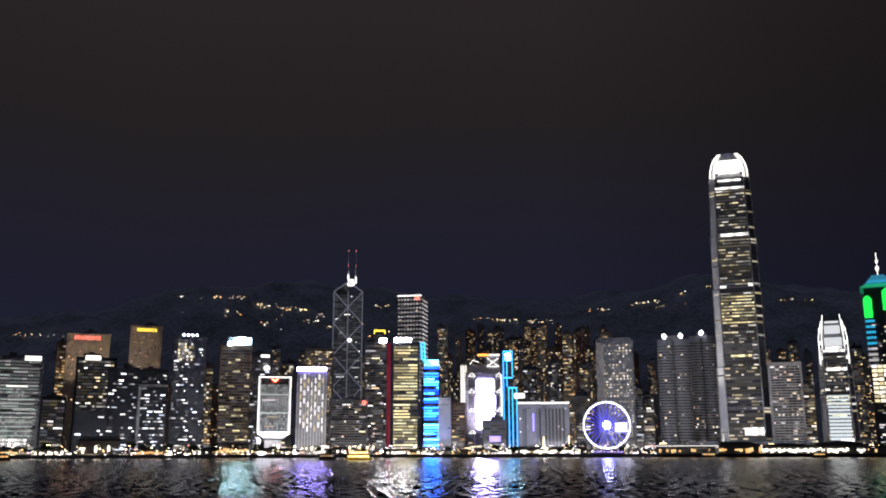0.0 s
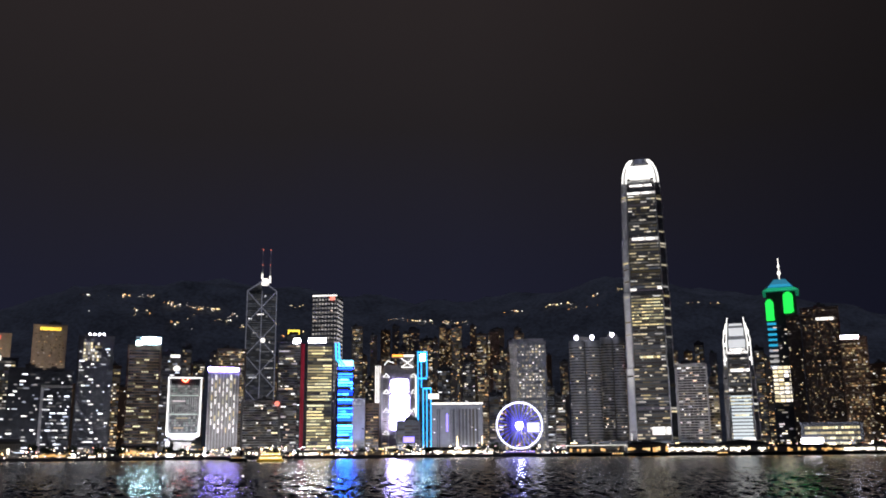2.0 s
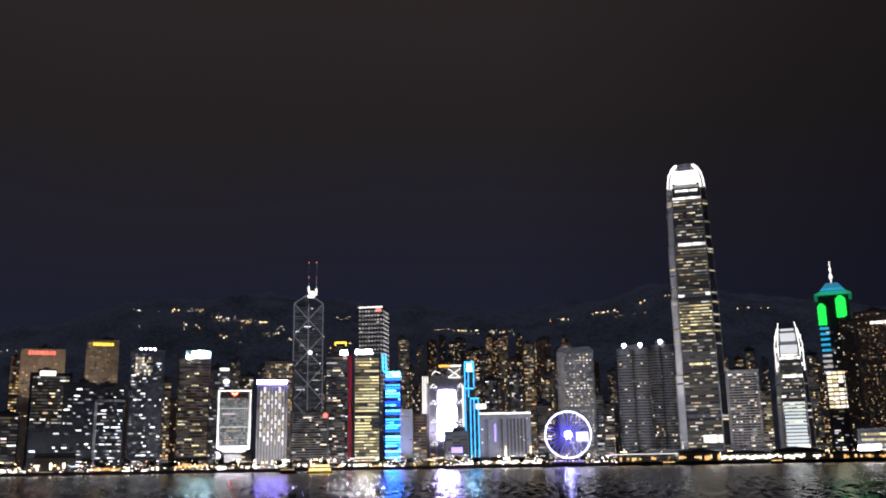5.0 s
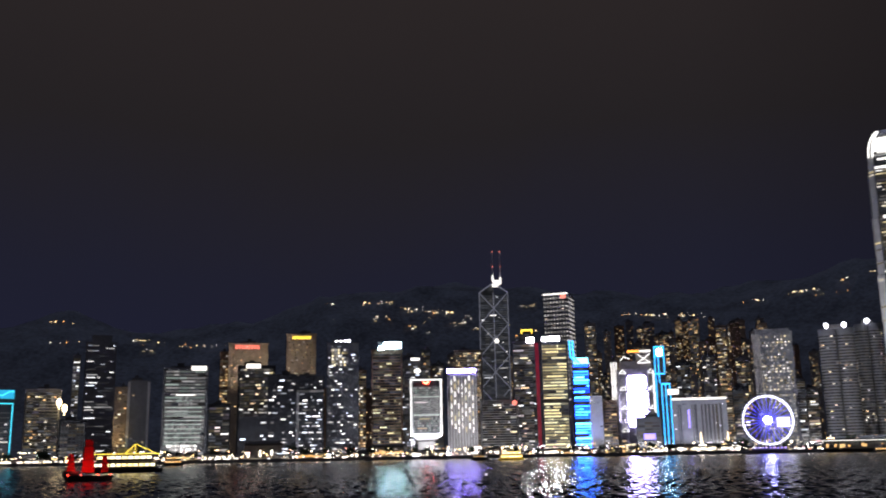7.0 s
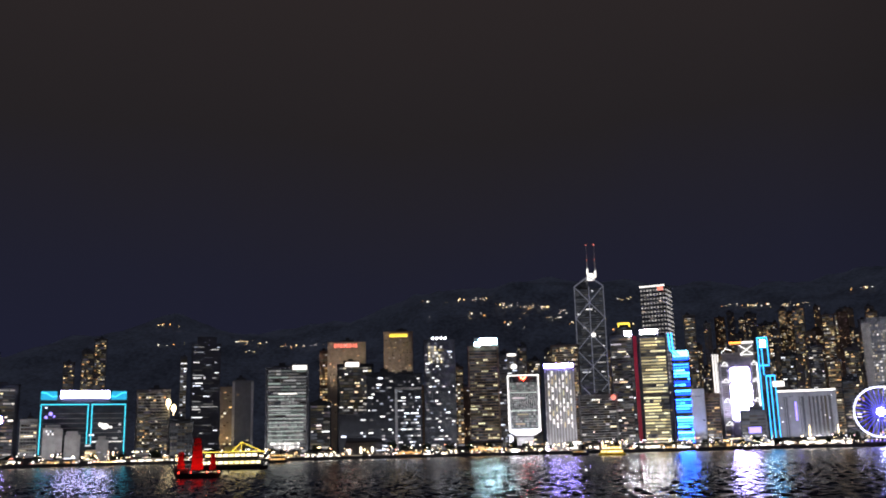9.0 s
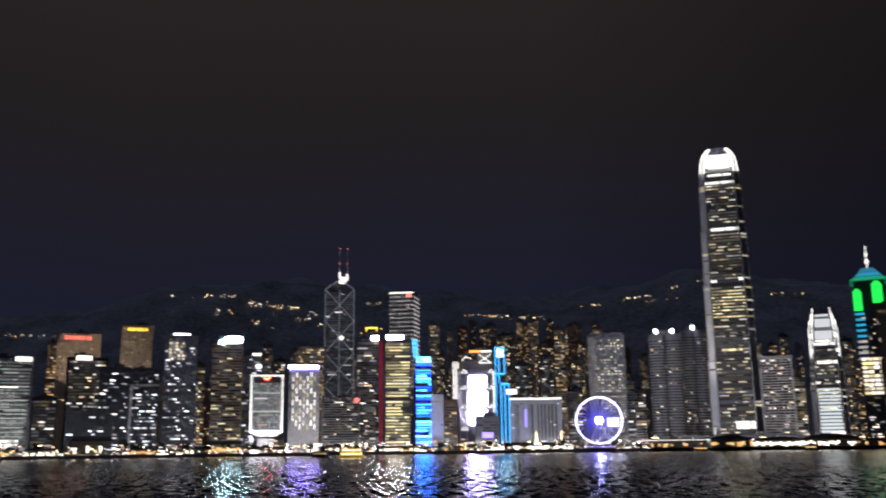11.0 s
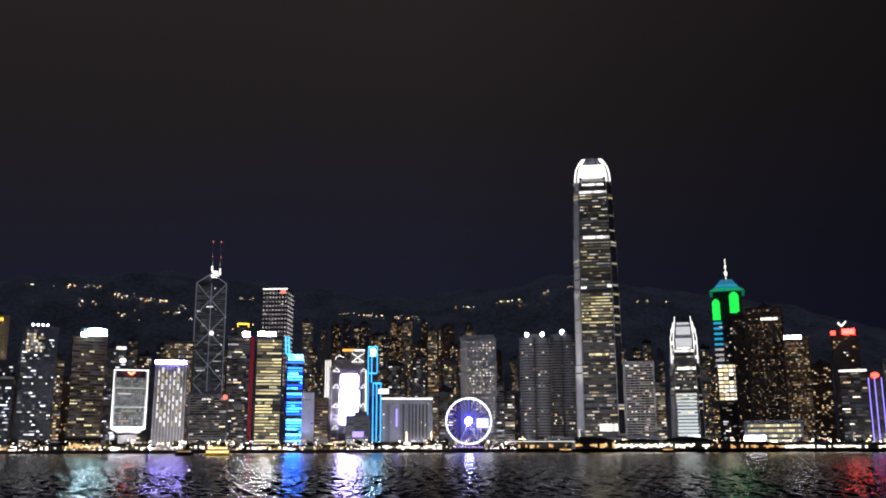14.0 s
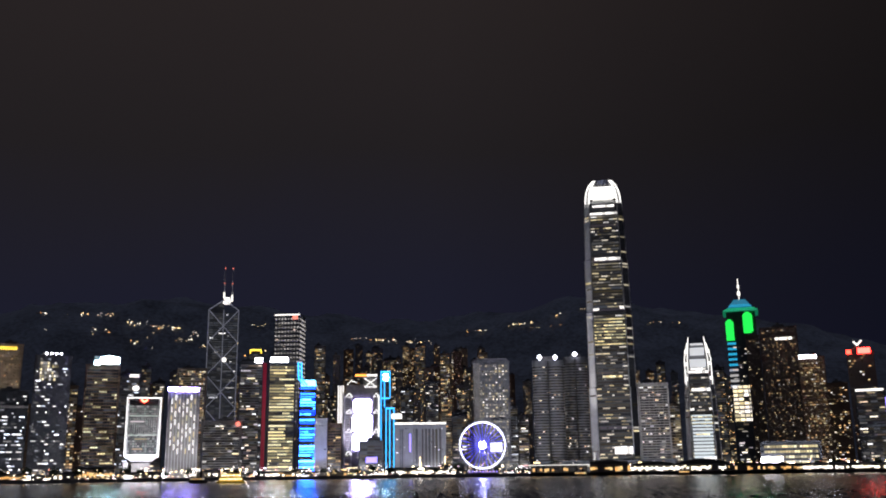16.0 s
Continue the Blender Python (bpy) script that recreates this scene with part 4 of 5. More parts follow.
# tower with rows of upright windows
t = tower("office_tower", "pale tower with close rows of upright lit windows", 248.6, 1337.1, -10.5, 52.6, 158.3, body="grey", win="w_dense", fill=0.6, run=1, fh=4.0, bay=2.4, wh=0.55, bands=False, piers=10)
part("blank_flank", Geo().box(-0.5 * t["w"], -0.31 * t["w"], -1.3, -0.02, 0, t["h"] - 2), M["concrete"], t, "blank pale stair flank")
part("roof_screen", Geo().box(-0.42 * t["w"], 0.44 * t["w"], 1, 26, t["h"] + 0.9, t["h"] + 5), M["grey"], t, "pale roof screen wall")
t = tower("office_block", "dark mid-rise office block with sparse lights", 215.5, 1433.9, -8.5, 23.8, 91.8, body="dark", fill=0.2)
t = tower("office_block", "grey mid-rise office block with lit windows", 301.6, 1448.9, -11.8, 17.0, 101.3, body="grey", fill=0.3, win="w_cool")
t = tower("office_block", "grey mid-rise office block with lit windows", 319.9, 1455.3, -12.4, 17.1, 87.8, body="concrete", fill=0.3)


def round_tower(label, X, Y, rz, w, h, d=40, lamps=2, seed=1):
    """Rounded twin tower with bowed bays."""
    t = thing("round_bay_tower", label, "building", pose(X, Y, LAND, 0, 0, rz))
    rg = random.Random(seed)
    g, gl, lw = Geo(), Geo(), Geo()
    r = w * 0.27
    for c in (-w * 0.23, w * 0.23):
        pts = [(c + r * math.sin(radians(q)), r - r * math.cos(radians(q)) * 0.8) for q in range(-90, 91, 15)]
        pts = [(x, max(y, 0)) for x, y in pts] + [(c + r, d), (c - r, d)]
        g.prism(pts, 0, h)
        for k in range(int(h / 4) - 3):
            z = 8 + k * 4
            for i in range(12):
                p, q = pts[i], pts[i + 1]
                mx = [(p[0], p[1] - 0.3, z), (q[0], q[1] - 0.3, z), (q[0], q[1] - 0.3, z + 1.6), (p[0], p[1] - 0.3, z + 1.6)]
                (lw if rg.random() < 0.09 * (1.6 if k % 6 in (1, 2) else 0.6) else gl).quad(*mx)
    part("wall", g, M["grey"], t)
    part("dark_slot", Geo().box(-w * 0.025, w * 0.025, 3, d * 0.5, 0, h - 2), M["roof"], t)
    part("base_floodlight", Geo().ball((-w * 0.36, -4, 7), 2.2), M["g_soft"], t, "white base floodlight")
    part("glazing", gl, M["glass"], t, kind="stuff")
    part("lit_window", lw, M["w_office"], t, kind="stuff")
    part("roof_plant", Geo().box(-w * 0.2, w * 0.2, d * 0.3, d * 0.7, h, h + 6), M["roof"], t)
    for i in range(lamps):
        x = (-0.25 + 0.5 * i) * w if lamps > 1 else 0
        part("searchlight", Geo().ball((x, 2, h + 4), 3.0).beam((x, 2, h), (x, 2, h + 2), 0.6), M["g_white"], t, "white rooftop searchlight")


round_tower("grey twin tower with bowed bays and roof searchlights", 328.5, 1319.8, -14.0, 45.0, 159.3, lamps=2)
round_tower("grey twin tower with bowed bays and roof searchlight", 377.5, 1348.1, -15.6, 35.4, 167.5, lamps=1, seed=2)


M["w_tall"] = lit("tall_tower_light", (PALE, GOLD, WHITE, GOLD), 1.15, 0.04, 2.2)


def tall_tower(name, label, X, Y, rz, w, h, crown_h, d=None, seed=4, open_crown=False):
    """Tapered skyscraper with chamfered corners, stepped bays, lit floor bands and a crown of glowing claws."""
    d = d or w
    t = thing(name, label, "building", pose(X, Y, LAND, 0, 0, rz))
    rg = random.Random(seed)

    def plan(k):
        a, b = w / 2 * k, d / 2
        c = a * 0.28
        return [(-a + c, b - a), (a - c, b - a), (a, b - a + c), (a, b + a - c), (a - c, b + a), (-a + c, b + a), (-a, b + a - c), (-a, b - a + c)]
    body_h = h - crown_h
    levels = [(0, 1.0), (0.30, 1.0), (0.302, 0.97), (0.58, 0.97), (0.582, 0.94), (0.78, 0.93), (0.782, 0.90), (0.92, 0.87), (1.0, 0.83)]

    def taper(z):
        return float(np.interp(z / body_h, [q[0] for q in levels], [q[1] for q in levels]))
    for (z0, k0), (z1, k1) in zip(levels, levels[1:]):
        if z1 - z0 > 0.01:
            part("shaft", Geo().prism(plan(k0), z0 * body_h, z1 * body_h, plan(k1)), M["dark"], t)
            # white on the left chamfer only: uplight painted into the cladding colour
            for q in (7,):
                a, b, c, e_ = plan(k0)[q], plan(k0)[(q + 1) % 8], plan(k1)[(q + 1) % 8], plan(k1)[q]
                pn = Geo().quad((a[0], a[1] - 0.25, z0 * body_h), (b[0], b[1] - 0.25, z0 * body_h), (c[0], c[1] - 0.25, z1 * body_h), (e_[0], e_[1] - 0.25, z1 * body_h))
                part("corner_cladding", pn, M["white"], t, "corner cladding painted pale for uplight")
    gl, lw, gold = Geo(), Geo(), Geo()
    fh = 4.4
    n = int(body_h / fh) - 2
    bright = {int(n * q) for q in (0.985, 0.97, 0.79, 0.78, 0.58)}
    for k in range(1, n):
        z = k * fh
        u = taper(z + 2)
        p = plan(u)
        y = p[0][1] - 0.35
        x0, x1 = p[0][0] + 1, p[1][0] - 1
        gl.quad((x0, y + 0.2, z), (x1, y + 0.2, z), (x1, y + 0.2, z + 2.6), (x0, y + 0.2, z + 2.6))
        nb = 13
        bw = (x1 - x0) / nb
        zone = 0.92 if 0.46 < k / n < 0.57 else (0.12 if 0.575 < k / n < 0.6 or 0.745 < k / n < 0.775 else 0.62 * (0.4 + 0.9 * rg.random()))
        i = 0
        while i < nb:
            m = min(1 + int(rg.random() * 3), nb - i)
            if rg.random() < zone or k in bright:
                (gold if 0.46 < k / n < 0.57 else lw).quad((x0 + i * bw + 0.3, y, z + 0.3), (x0 + (i + m) * bw - 0.3, y, z + 0.3), (x0 + (i + m) * bw - 0.3, y, z + 2.0), (x0 + i * bw + 0.3, y, z + 2.0))
            i += m
        # chamfers
        for (a, b) in ((p[1], p[2]), (p[7], p[0])):
            if rg.random() < (0.9 if k in bright else 0.12):
                lw.quad((a[0], a[1] - 0.4, z), (b[0], b[1] - 0.4, z), (b[0], b[1] - 0.4, z + 2.2), (a[0], a[1] - 0.4, z + 2.2))
    part("glazing", gl, M["glass"], t, kind="stuff")
    part("lit_window", lw, M["w_tall"], t, kind="stuff")
    part("lit_window", gold, M["w_gold"], t, "golden lit floors", "stuff")
    # bright plant floors
    for q, z_h, xs in ((0.955, 3.2, (-1, 1)), (0.985, 3.0, (-0.8, 0.8)), (0.775, 4.0, (-0.75, 0.95)), (0.585, 3.0, (-1, -0.6)), (0.588, 3.0, (0.7, 1)), (0.335, 3.0, (-0.6, 0.6)), (0.062, 10, (-0.1, 0.95))):
        z = q * body_h
        p = plan(taper(z))
        xa, xb = p[1][0] * xs[0], p[1][0] * xs[1]
        n_ = max(2, int((xb - xa) / 4))
        bg = Geo()
        for i in range(n_):
            bg.box(xa + (xb - xa) * i / n_ + 0.2, xa + (xb - xa) * (i + 1) / n_ - 0.2, p[0][1] - 0.9, p[0][1] - 0.45, z, z + z_h)
        part("lit_floor", bg, M["lobby"] if q != 0.335 else M["w_gold"], t, "bright lit plant floor", "stuff")
    # upright ribs on the corners and front
    for q in (0, 1, 2, 7):
        for (z0, k0), (z1, k1) in zip(levels, levels[1:]):
            if z1 - z0 > 0.01:
                a, b = plan(k0)[q], plan(k1)[q]
                part("rib", Geo().beam((a[0], a[1] - 0.3, z0 * body_h), (b[0], b[1] - 0.3, z1 * body_h), 0.9), M["metal"], t)
    if open_crown:
        # open crown: stacked lit panels between two pairs of leaning claws that glow for floodlight
        a = w / 2 * 0.80
        part("crown_core", Geo().prism(plan(0.66), body_h, body_h + crown_h * 0.75, plan(0.5)), M["grey"], t)
        y = d / 2 - a
        for z0, z1, k in ((0.05, 0.30, 0.62), (0.42, 0.66, 0.55), (0.74, 0.80, 0.5)):
            part("crown_panel", Geo().box(-a * k, a * k, y - 1, y + 2, body_h + crown_h * z0, body_h + crown_h * z1), M["crown_panel"], t, "white lit crown panel")
        for s_ in (-1, 1):
            for x0, x1, zt in ((1.0, 0.72, 0.82), (0.78, 0.60, 1.0)):
                part("claw", Geo().beam((s_ * a * x0, y - 1.2, body_h - 22), (s_ * a * x0, y - 1.2, body_h + crown_h * 0.3), 0.7).beam((s_ * a * x0, y - 1.2, body_h + crown_h * 0.3), (s_ * a * x1, y + 2, body_h + crown_h * zt), 0.7), M["g_crown"], t, "white crown claw glowing as if flood-lit")
            for z in (-0.35, 0.1, 0.5):
                part("corner_lamp", Geo().box(s_ * a * 0.86 - 1.6, s_ * a * 0.86 + 1.6, y - 1.6, y, body_h + crown_h * z, body_h + crown_h * (z + 0.1)), M["g_crown"], t, "white corner lamp")
        for k in range(14):
            z = 12 + k * 4.6
            part("lit_panel", Geo().box(-w * 0.30, w * 0.30, plan(1)[0][1] - 0.9, plan(1)[0][1] - 0.5, z, z + 3.6 - 0.1 * k), M["base_panel"], t)
        return t, body_h
    # crown: claws that curve inwards; outer ones glow for floodlight cast on them
    k0 = 0.83
    a = w / 2 * k0
    core = Geo()
    prev, pz = plan(k0), body_h
    for s in (0.25, 0.5, 0.75, 0.92):
        kk = k0 * math.sqrt(max(0.05, 1 - (s * 0.92) ** 2))
        nx = plan(kk * 0.96)
        core.prism(prev, pz, body_h + crown_h * s, nx)
        prev, pz = nx, body_h + crown_h * s
    part("crown_core", core, M["white"], t, "white flood-lit crown core")
    for i in range(11):
        x = -a * 0.94 + i * a * 0.188
        pts = []
        for s in ((0, 0.3, 0.55, 0.8, 1.0) if i in (0, 1, 9, 10) else (0.34, 0.55, 0.8, 1.03)):
            kk = math.sqrt(max(0.02, 1 - (s * 0.86) ** 2))
            pts.append((x * kk, d / 2 - a * kk - 0.6, body_h + crown_h * s))
        cl = Geo()
        for p, q in zip(pts, pts[1:]):
            cl.beam(p, q, 1.05)
        part("claw", cl, M["g_crown"] if i in (0, 1, 9, 10) else M["metal"], t, "white crown claw glowing as if flood-lit" if i in (0, 1, 9, 10) else "pale crown claw")
    part("crown_lamp", Geo().box(-a * 0.72, a * 0.72, d / 2 - a - 1.2, d / 2 - a - 0.4, body_h + crown_h * 0.16, body_h + crown_h * 0.66, 0.84, 1), M["g_crown"], t, "white crown band glowing as if flood-lit")
    for x in (-0.62, 0.62):
        part("crown_port", Geo().ball((x * a, d / 2 - a - 0.8, body_h + crown_h * 0.14), 2.4, sz=0.7), M["roof"], t, "dark round crown port")
    for x in (-0.42, 0.05, 0.42):
        part("crown_tip", Geo().beam((x * a, d / 2 - a * 0.45, body_h + crown_h * 0.9), (x * a, d / 2 - a * 0.42, body_h + crown_h * 1.07), 0.6), M["white"], t, "pale crown tip")
    return t, body_h


# claws and band emit in place of floodlight falling on them
M["g_crown"] = glow("crown_flood_standin", (1.0, 0.97, 0.92), 1.7)
M["crown_panel"] = glow("crown_panel_light", (0.95, 0.97, 1.0), 0.62)
M["base_panel"] = lit("icy_lobby_panel", ((0.8, 0.92, 1.0), (0.9, 0.96, 1.0)), 0.8, 0.35, 1)
big, bh = tall_tower("skyscraper", "very tall tapered grey skyscraper with a white lit crown", 401.8, 1249.0, -17.8, 64.7, 415.5, 38)
BW_ = 64.7
# spot added in mid-air, standing in for the crown's own floodlights
lamp("SPOT", "crown_flood_standin", (366.2, 1121.7, 428.3), (402.0, 1248.9, 392.5), 1.2e5, (1, 0.97, 0.9), 3, angle=22)
fx, fy = Vector((353.3, 1234.4, 22.7)), Vector((370.3, 1248.2, 154.1))
# glowing box imitates the floodlight that brightens the tower foot
part("lit_corner", Geo().box(-0.49 * BW_, -0.36 * BW_, 6, 9, 1, 26, 0.6, 1), M["g_soft"], big, "white glowing box for floodlight on the tower foot")
lamp("SPOT", "tower_uplight", fx, fy, 5e5, (1, 0.95, 0.88), 2, angle=40)
low, lh = tall_tower("tall_office_tower", "tapered tower with a white lit claw crown and bright base", 518.3, 1230.3, -22.9, 44.0, 181.1, 44, seed=9, open_crown=True)

# low mall and blocks round the tall tower
t = tower("shopping_mall", "long low mall with bright shop floors", 358.7, 1155.6, -17.2, 170.7, 13.9, body="dark", win="w_office", fill=0.4, run=4, crown=0, d=60, bands=False)
t = tower("hotel_block", "grey hotel slab with dim lit rooms", 444.5, 1211.0, -20.2, 41.1, 115.0, body="concrete", win="w_office", fill=0.35, run=2, fh=3.4, bay=2.6)
t = tower("apartment_tower", "narrow tower with warm windows", 501.8, 1285.5, -21.3, 15.8, 92.5, body="beige", win="w_home", fill=0.6, run=2)
tower("apartment_tower", "narrow dark tower with a roof lamp", 635.8, 1684.0, -20.7, 17.2, 198.1, body="dark", win="w_home", fill=0.2, run=1)
tower("apartment_tower", "narrow dark tower with few warm windows", 692.0, 1552.8, -24.0, 17.2, 174.9, body="dark", win="w_home", fill=0.25, run=1)


# both roof tiers glow by themselves, imitating the coloured wash thrown on them
M["roof_glow"] = glow("teal_roof_wash", (0.02, 0.26, 0.42), 0.6)
M["roof_green"] = glow("green_roof_wash", (0.01, 0.30, 0.14), 0.45)
M["g_eaves"] = glow("green_eaves_light", (0.02, 0.52, 0.24), 1.0)


def pagoda_tower(X, Y, rz, w, h, z_eaves, z_roof, z_gold):
    """Star-plan tower with tiered lit roof, spire and neon columns."""
    t = thing("spire_tower", "dark tower with neon columns, tiered lit roof and spire", "building", pose(X, Y, LAND, 0, 0, rz))
    d = w
    part("shaft", Geo().prism([(-w * 0.42, 0), (w * 0.1, -5), (w * 0.42, 2), (w * 0.42, d), (-w * 0.42, d)], 0, z_eaves), M["dark"], t)
    part("roof_tier", Geo().box(-w * 0.52, w * 0.52, -8, d, z_eaves, z_eaves + 9, 0.6, 0.6), M["roof_green"], t, "lower roof tier with green wash painted as glow")
    part("roof_tier", Geo().box(-w * 0.36, w * 0.36, 0, d - 6, z_eaves + 9, z_roof + 2, 0.45, 0.45), M["roof_glow"], t, "upper roof tier with teal wash painted as glow")
    part("spire", Geo().beam((0, d / 2 - 4, z_roof), (0, d / 2 - 4, h), 0.9).ball((0, d / 2 - 4, z_roof + (h - z_roof) * 0.35), 3.2, sz=1.6).ball((0, d / 2 - 4, z_roof + (h - z_roof) * 0.65), 2.3, sz=1.6), M["g_soft"], t, "white lit spire")
    for x0, x1, y0, zb, n_ in ((-0.46, -0.23, -4.6, z_eaves - 54, 15), (0.05, 0.33, -7, z_eaves - 42, 15)):
        for k in range(n_):
            s_ = 1.0 if k < n_ - 2 else (0.8 if k == n_ - 2 else 0.45)
            cx, hw = (x0 + x1) / 2 * w, (x1 - x0) / 2 * w * s_
            part("neon_bar", Geo().box(cx - hw, cx + hw, y0, y0 + 3, zb + k * 2.7, zb + k * 2.7 + 2.1), M["g_green"], t, "green neon bar")
    for z, hw, y0 in ((z_eaves + 2, 0.50, -8), (z_eaves + 5, 0.43, -6), (z_eaves + 10.5, 0.33, 0), (z_eaves + 13, 0.27, 1)):
        part("eaves_light", Geo().box(-w * hw, w * hw, y0 - 0.6, y0 + 0.4, z, z + 1.0), M["g_eaves"] if z < z_eaves + 8 else M["g_teal"], t, "green eaves light" if z < z_eaves + 8 else "teal eaves light")
    for k in range(9):
        z = z_eaves - 62 - k * 10
        part("neon_bar", Geo().box(-w * 0.45, -w * 0.2, -4.4, -1, z, z + 4), M["g_teal"] if k < 5 else M["w_cool"], t, "dim teal light bar")
    gg = Geo()
    for k in range(9):
        z = z_gold - 8 - k * 7.5
        for i in range(5):
            if k == 0 or rnd.random() < 0.85:
                gg.quad((-w * 0.40 + i * w * 0.15, -5.6, z), (-w * 0.40 + (i + 0.85) * w * 0.15, -5.6, z), (-w * 0.40 + (i + 0.85) * w * 0.15, -5.6, z + 5), (-w * 0.40 + i * w * 0.15, -5.6, z + 5))
    part("lit_window", gg, lit("golden_floor_light", (GOLD, WHITE), 1.5, 0.6, 1), t, kind="stuff")
    g = Geo()
    facade_windows(g, w * 0.8, z_eaves - 60, 4.2, 3.2, 0.3, 3, 8, "f", 5.4, 0.5, random.Random(8))
    part("lit_window", g, M["w_office"], t, kind="stuff")


pagoda_tower(792.0, 1660.8, -25.5, 62.3, 361.3, 292.0, 316.2, 155.6)
t = tower("apartment_tower", "tall brown apartment tower with scattered warm windows", 701.4, 1348.5, -27.5, 54.9, 213.8, body="umber", win="w_dimhome", fill=0.26, run=1, bay=2.0, fh=3.2, wh=0.38, piers=4, bands=False)
board(t, "lit_band", -0.1, 0.35, 20, 16, "g_soft", "white lit roof floor")
tower("apartment_tower", "slim brown apartment tower", 684.8, 1401.6, -26.0, 20.8, 208.6, body="umber", win="w_home", fill=0.10, run=1, fh=3.2, bay=2.0, wh=0.38, bands=False)
t = tower("apartment_tower", "apartment tower with dense orange windows and a white sign", 730.1, 1310.3, -29.1, 36.9, 163.4, body="brown", win="w_dimhome", fill=0.6, run=1, fh=3.4, bay=2.6, bands=False)
board(t, "roof_sign", -0.46, 0.2, 2, -3, "g_white", "white lit roof sign")
tower("apartment_tower", "apartment tower with warm windows", 807.6, 1381.2, -30.3, 31.8, 130.8, body="brown", win="w_home", fill=0.3, run=1, fh=3.4, bands=False)
t = tower("hotel_tower", "dark hotel tower with red roof signs", 777.7, 1259.2, -31.7, 36.7, 166.2, body="umber", win="w_home", fill=0.16, run=1, bands=False)
part("roof_sign", Geo().box(-0.5 * t["w"], -0.32 * t["w"], -1, 0, t["h"] - 4, t["h"] + 2), M["g_red"], t, "red lit roof sign")
part("roof_sign", Geo().box(-0.08 * t["w"], 0.38 * t["w"], -1, 0, t["h"] - 4, t["h"] + 4), M["g_redbeam"], t, "red lit roof sign")
part("roof_emblem", Geo().beam((-0.2 * t["w"], -1, t["h"] + 14), (-0.08 * t["w"], -1, t["h"] + 8), 1.4).beam((-0.08 * t["w"], -1, t["h"] + 8), (0.1 * t["w"], -1, t["h"] + 15), 1.4), M["g_soft"], t, "white lit roof emblem")
t = tower("office_tower", "dark block with a white lit upper floor", 740.9, 1187.9, -32.0, 38.6, 105.2, body="dark", win="w_office", fill=0.2, run=3)
board(t, "lit_band", -0.45, 0.45, 3, 0, "g_soft", "white lit upper floor")
t = tower("neon_tower", "slim tower outlined in violet neon with a red roof lamp", 687.4, 1056.0, -33.1, 16.4, 84.1, body="dark", fill=0.03, crown=0)
for x in (-0.46, -0.05, 0.42):
    part("neon_tube", Geo().box(x * t["w"] - 0.5, x * t["w"] + 0.5, -1.1, -0.3, 4, t["h"]), M["g_purple"], t, "violet neon tube")
part("roof_lamp", Geo().ball((0, -1, t["h"] + 3), 5, sz=0.7), M["g_red"], t, "red roof lamp")
t = tower("office_block", "pale waterfront block with red lights", 733.5, 1049.0, -35.0, 54.8, 80.9, body="white", win="w_office", fill=0.2)
part("light_band", Geo().box(-0.5 * t["w"], 0.4 * t["w"], -1, -0.2, t["h"] - 8, t["h"] + 1), M["g_redbeam"], t, "red light band")
tower("office_tower", "grey tower with warm windows", 845.8, 1238.8, -34.3, 44.4, 126.3, body="concrete", win="w_home", fill=0.3)
t = tower("market_hall", "low golden-lit waterfront hall", 555.4, 1063.8, -27.6, 68.4, 32.6, body="dark", win="w_gold", fill=0.7, run=2, crown=0, fh=6)
part("lit_sign", Geo().box(-0.5 * t["w"], -0.15 * t["w"], -4.2, -3.2, 8, 15), M["g_white"], t, "white lit sign")

# mid-ground towers behind the waterfront
for X_, Y_, R_, W_, H_, b_, w_n, f_ in (
        (3.0, 1950.0, -0.1, 23.7, 262.0, "concrete", "w_home", 0.5), (150.2, 1592.9, -5.4, 23.0, 144.1, "dark", "w_cool", 0.3), (201.8, 1667.8, -6.9, 24.0, 160.8, "grey", "w_office", 0.3),
        (211.6, 1545.6, -7.8, 20.3, 126.7, "beige", "w_home", 0.6), (259.9, 1680.0, -8.8, 24.0, 155.7, "concrete", "w_home", 0.5), (556.9, 1606.2, -19.1, 12.8, 171.5, "brown", "w_home", 0.5),
        (146.9, 1894.3, -4.4, 19.5, 231.0, "dark", "w_home", 0.5), (216.2, 1988.3, -6.2, 22.8, 270.3, "grey", "w_home", 0.4), (262.0, 1932.3, -7.7, 20.9, 244.8, "beige", "w_home", 0.7),
        (291.1, 1978.7, -8.4, 19.0, 253.0, "beige", "w_home", 0.8), (357.0, 2018.7, -10.0, 21.7, 257.9, "beige", "w_home", 0.6), (-18.0, 1799.9, 0.6, 19.6, 173.9, "dark", "w_home", 0.4),
        (-17.5, 1479.9, 0.7, 24.9, 114.7, "dark", "w_gold", 0.5), (-265.6, 1628.5, 9.3, 20.4, 158.0, "dark", "w_home", 0.4), (-514.7, 1248.0, 22.4, 12.5, 77.1, "dark", "w_home", 0.3)):
    tower("city_tower", "mid-ground city tower with scattered lit windows", X_, Y_, R_, W_, H_, d=22, body=b_, win=w_n, fill=f_, run=2, fh=3.8, bay=3.0, group="mid-ground towers")

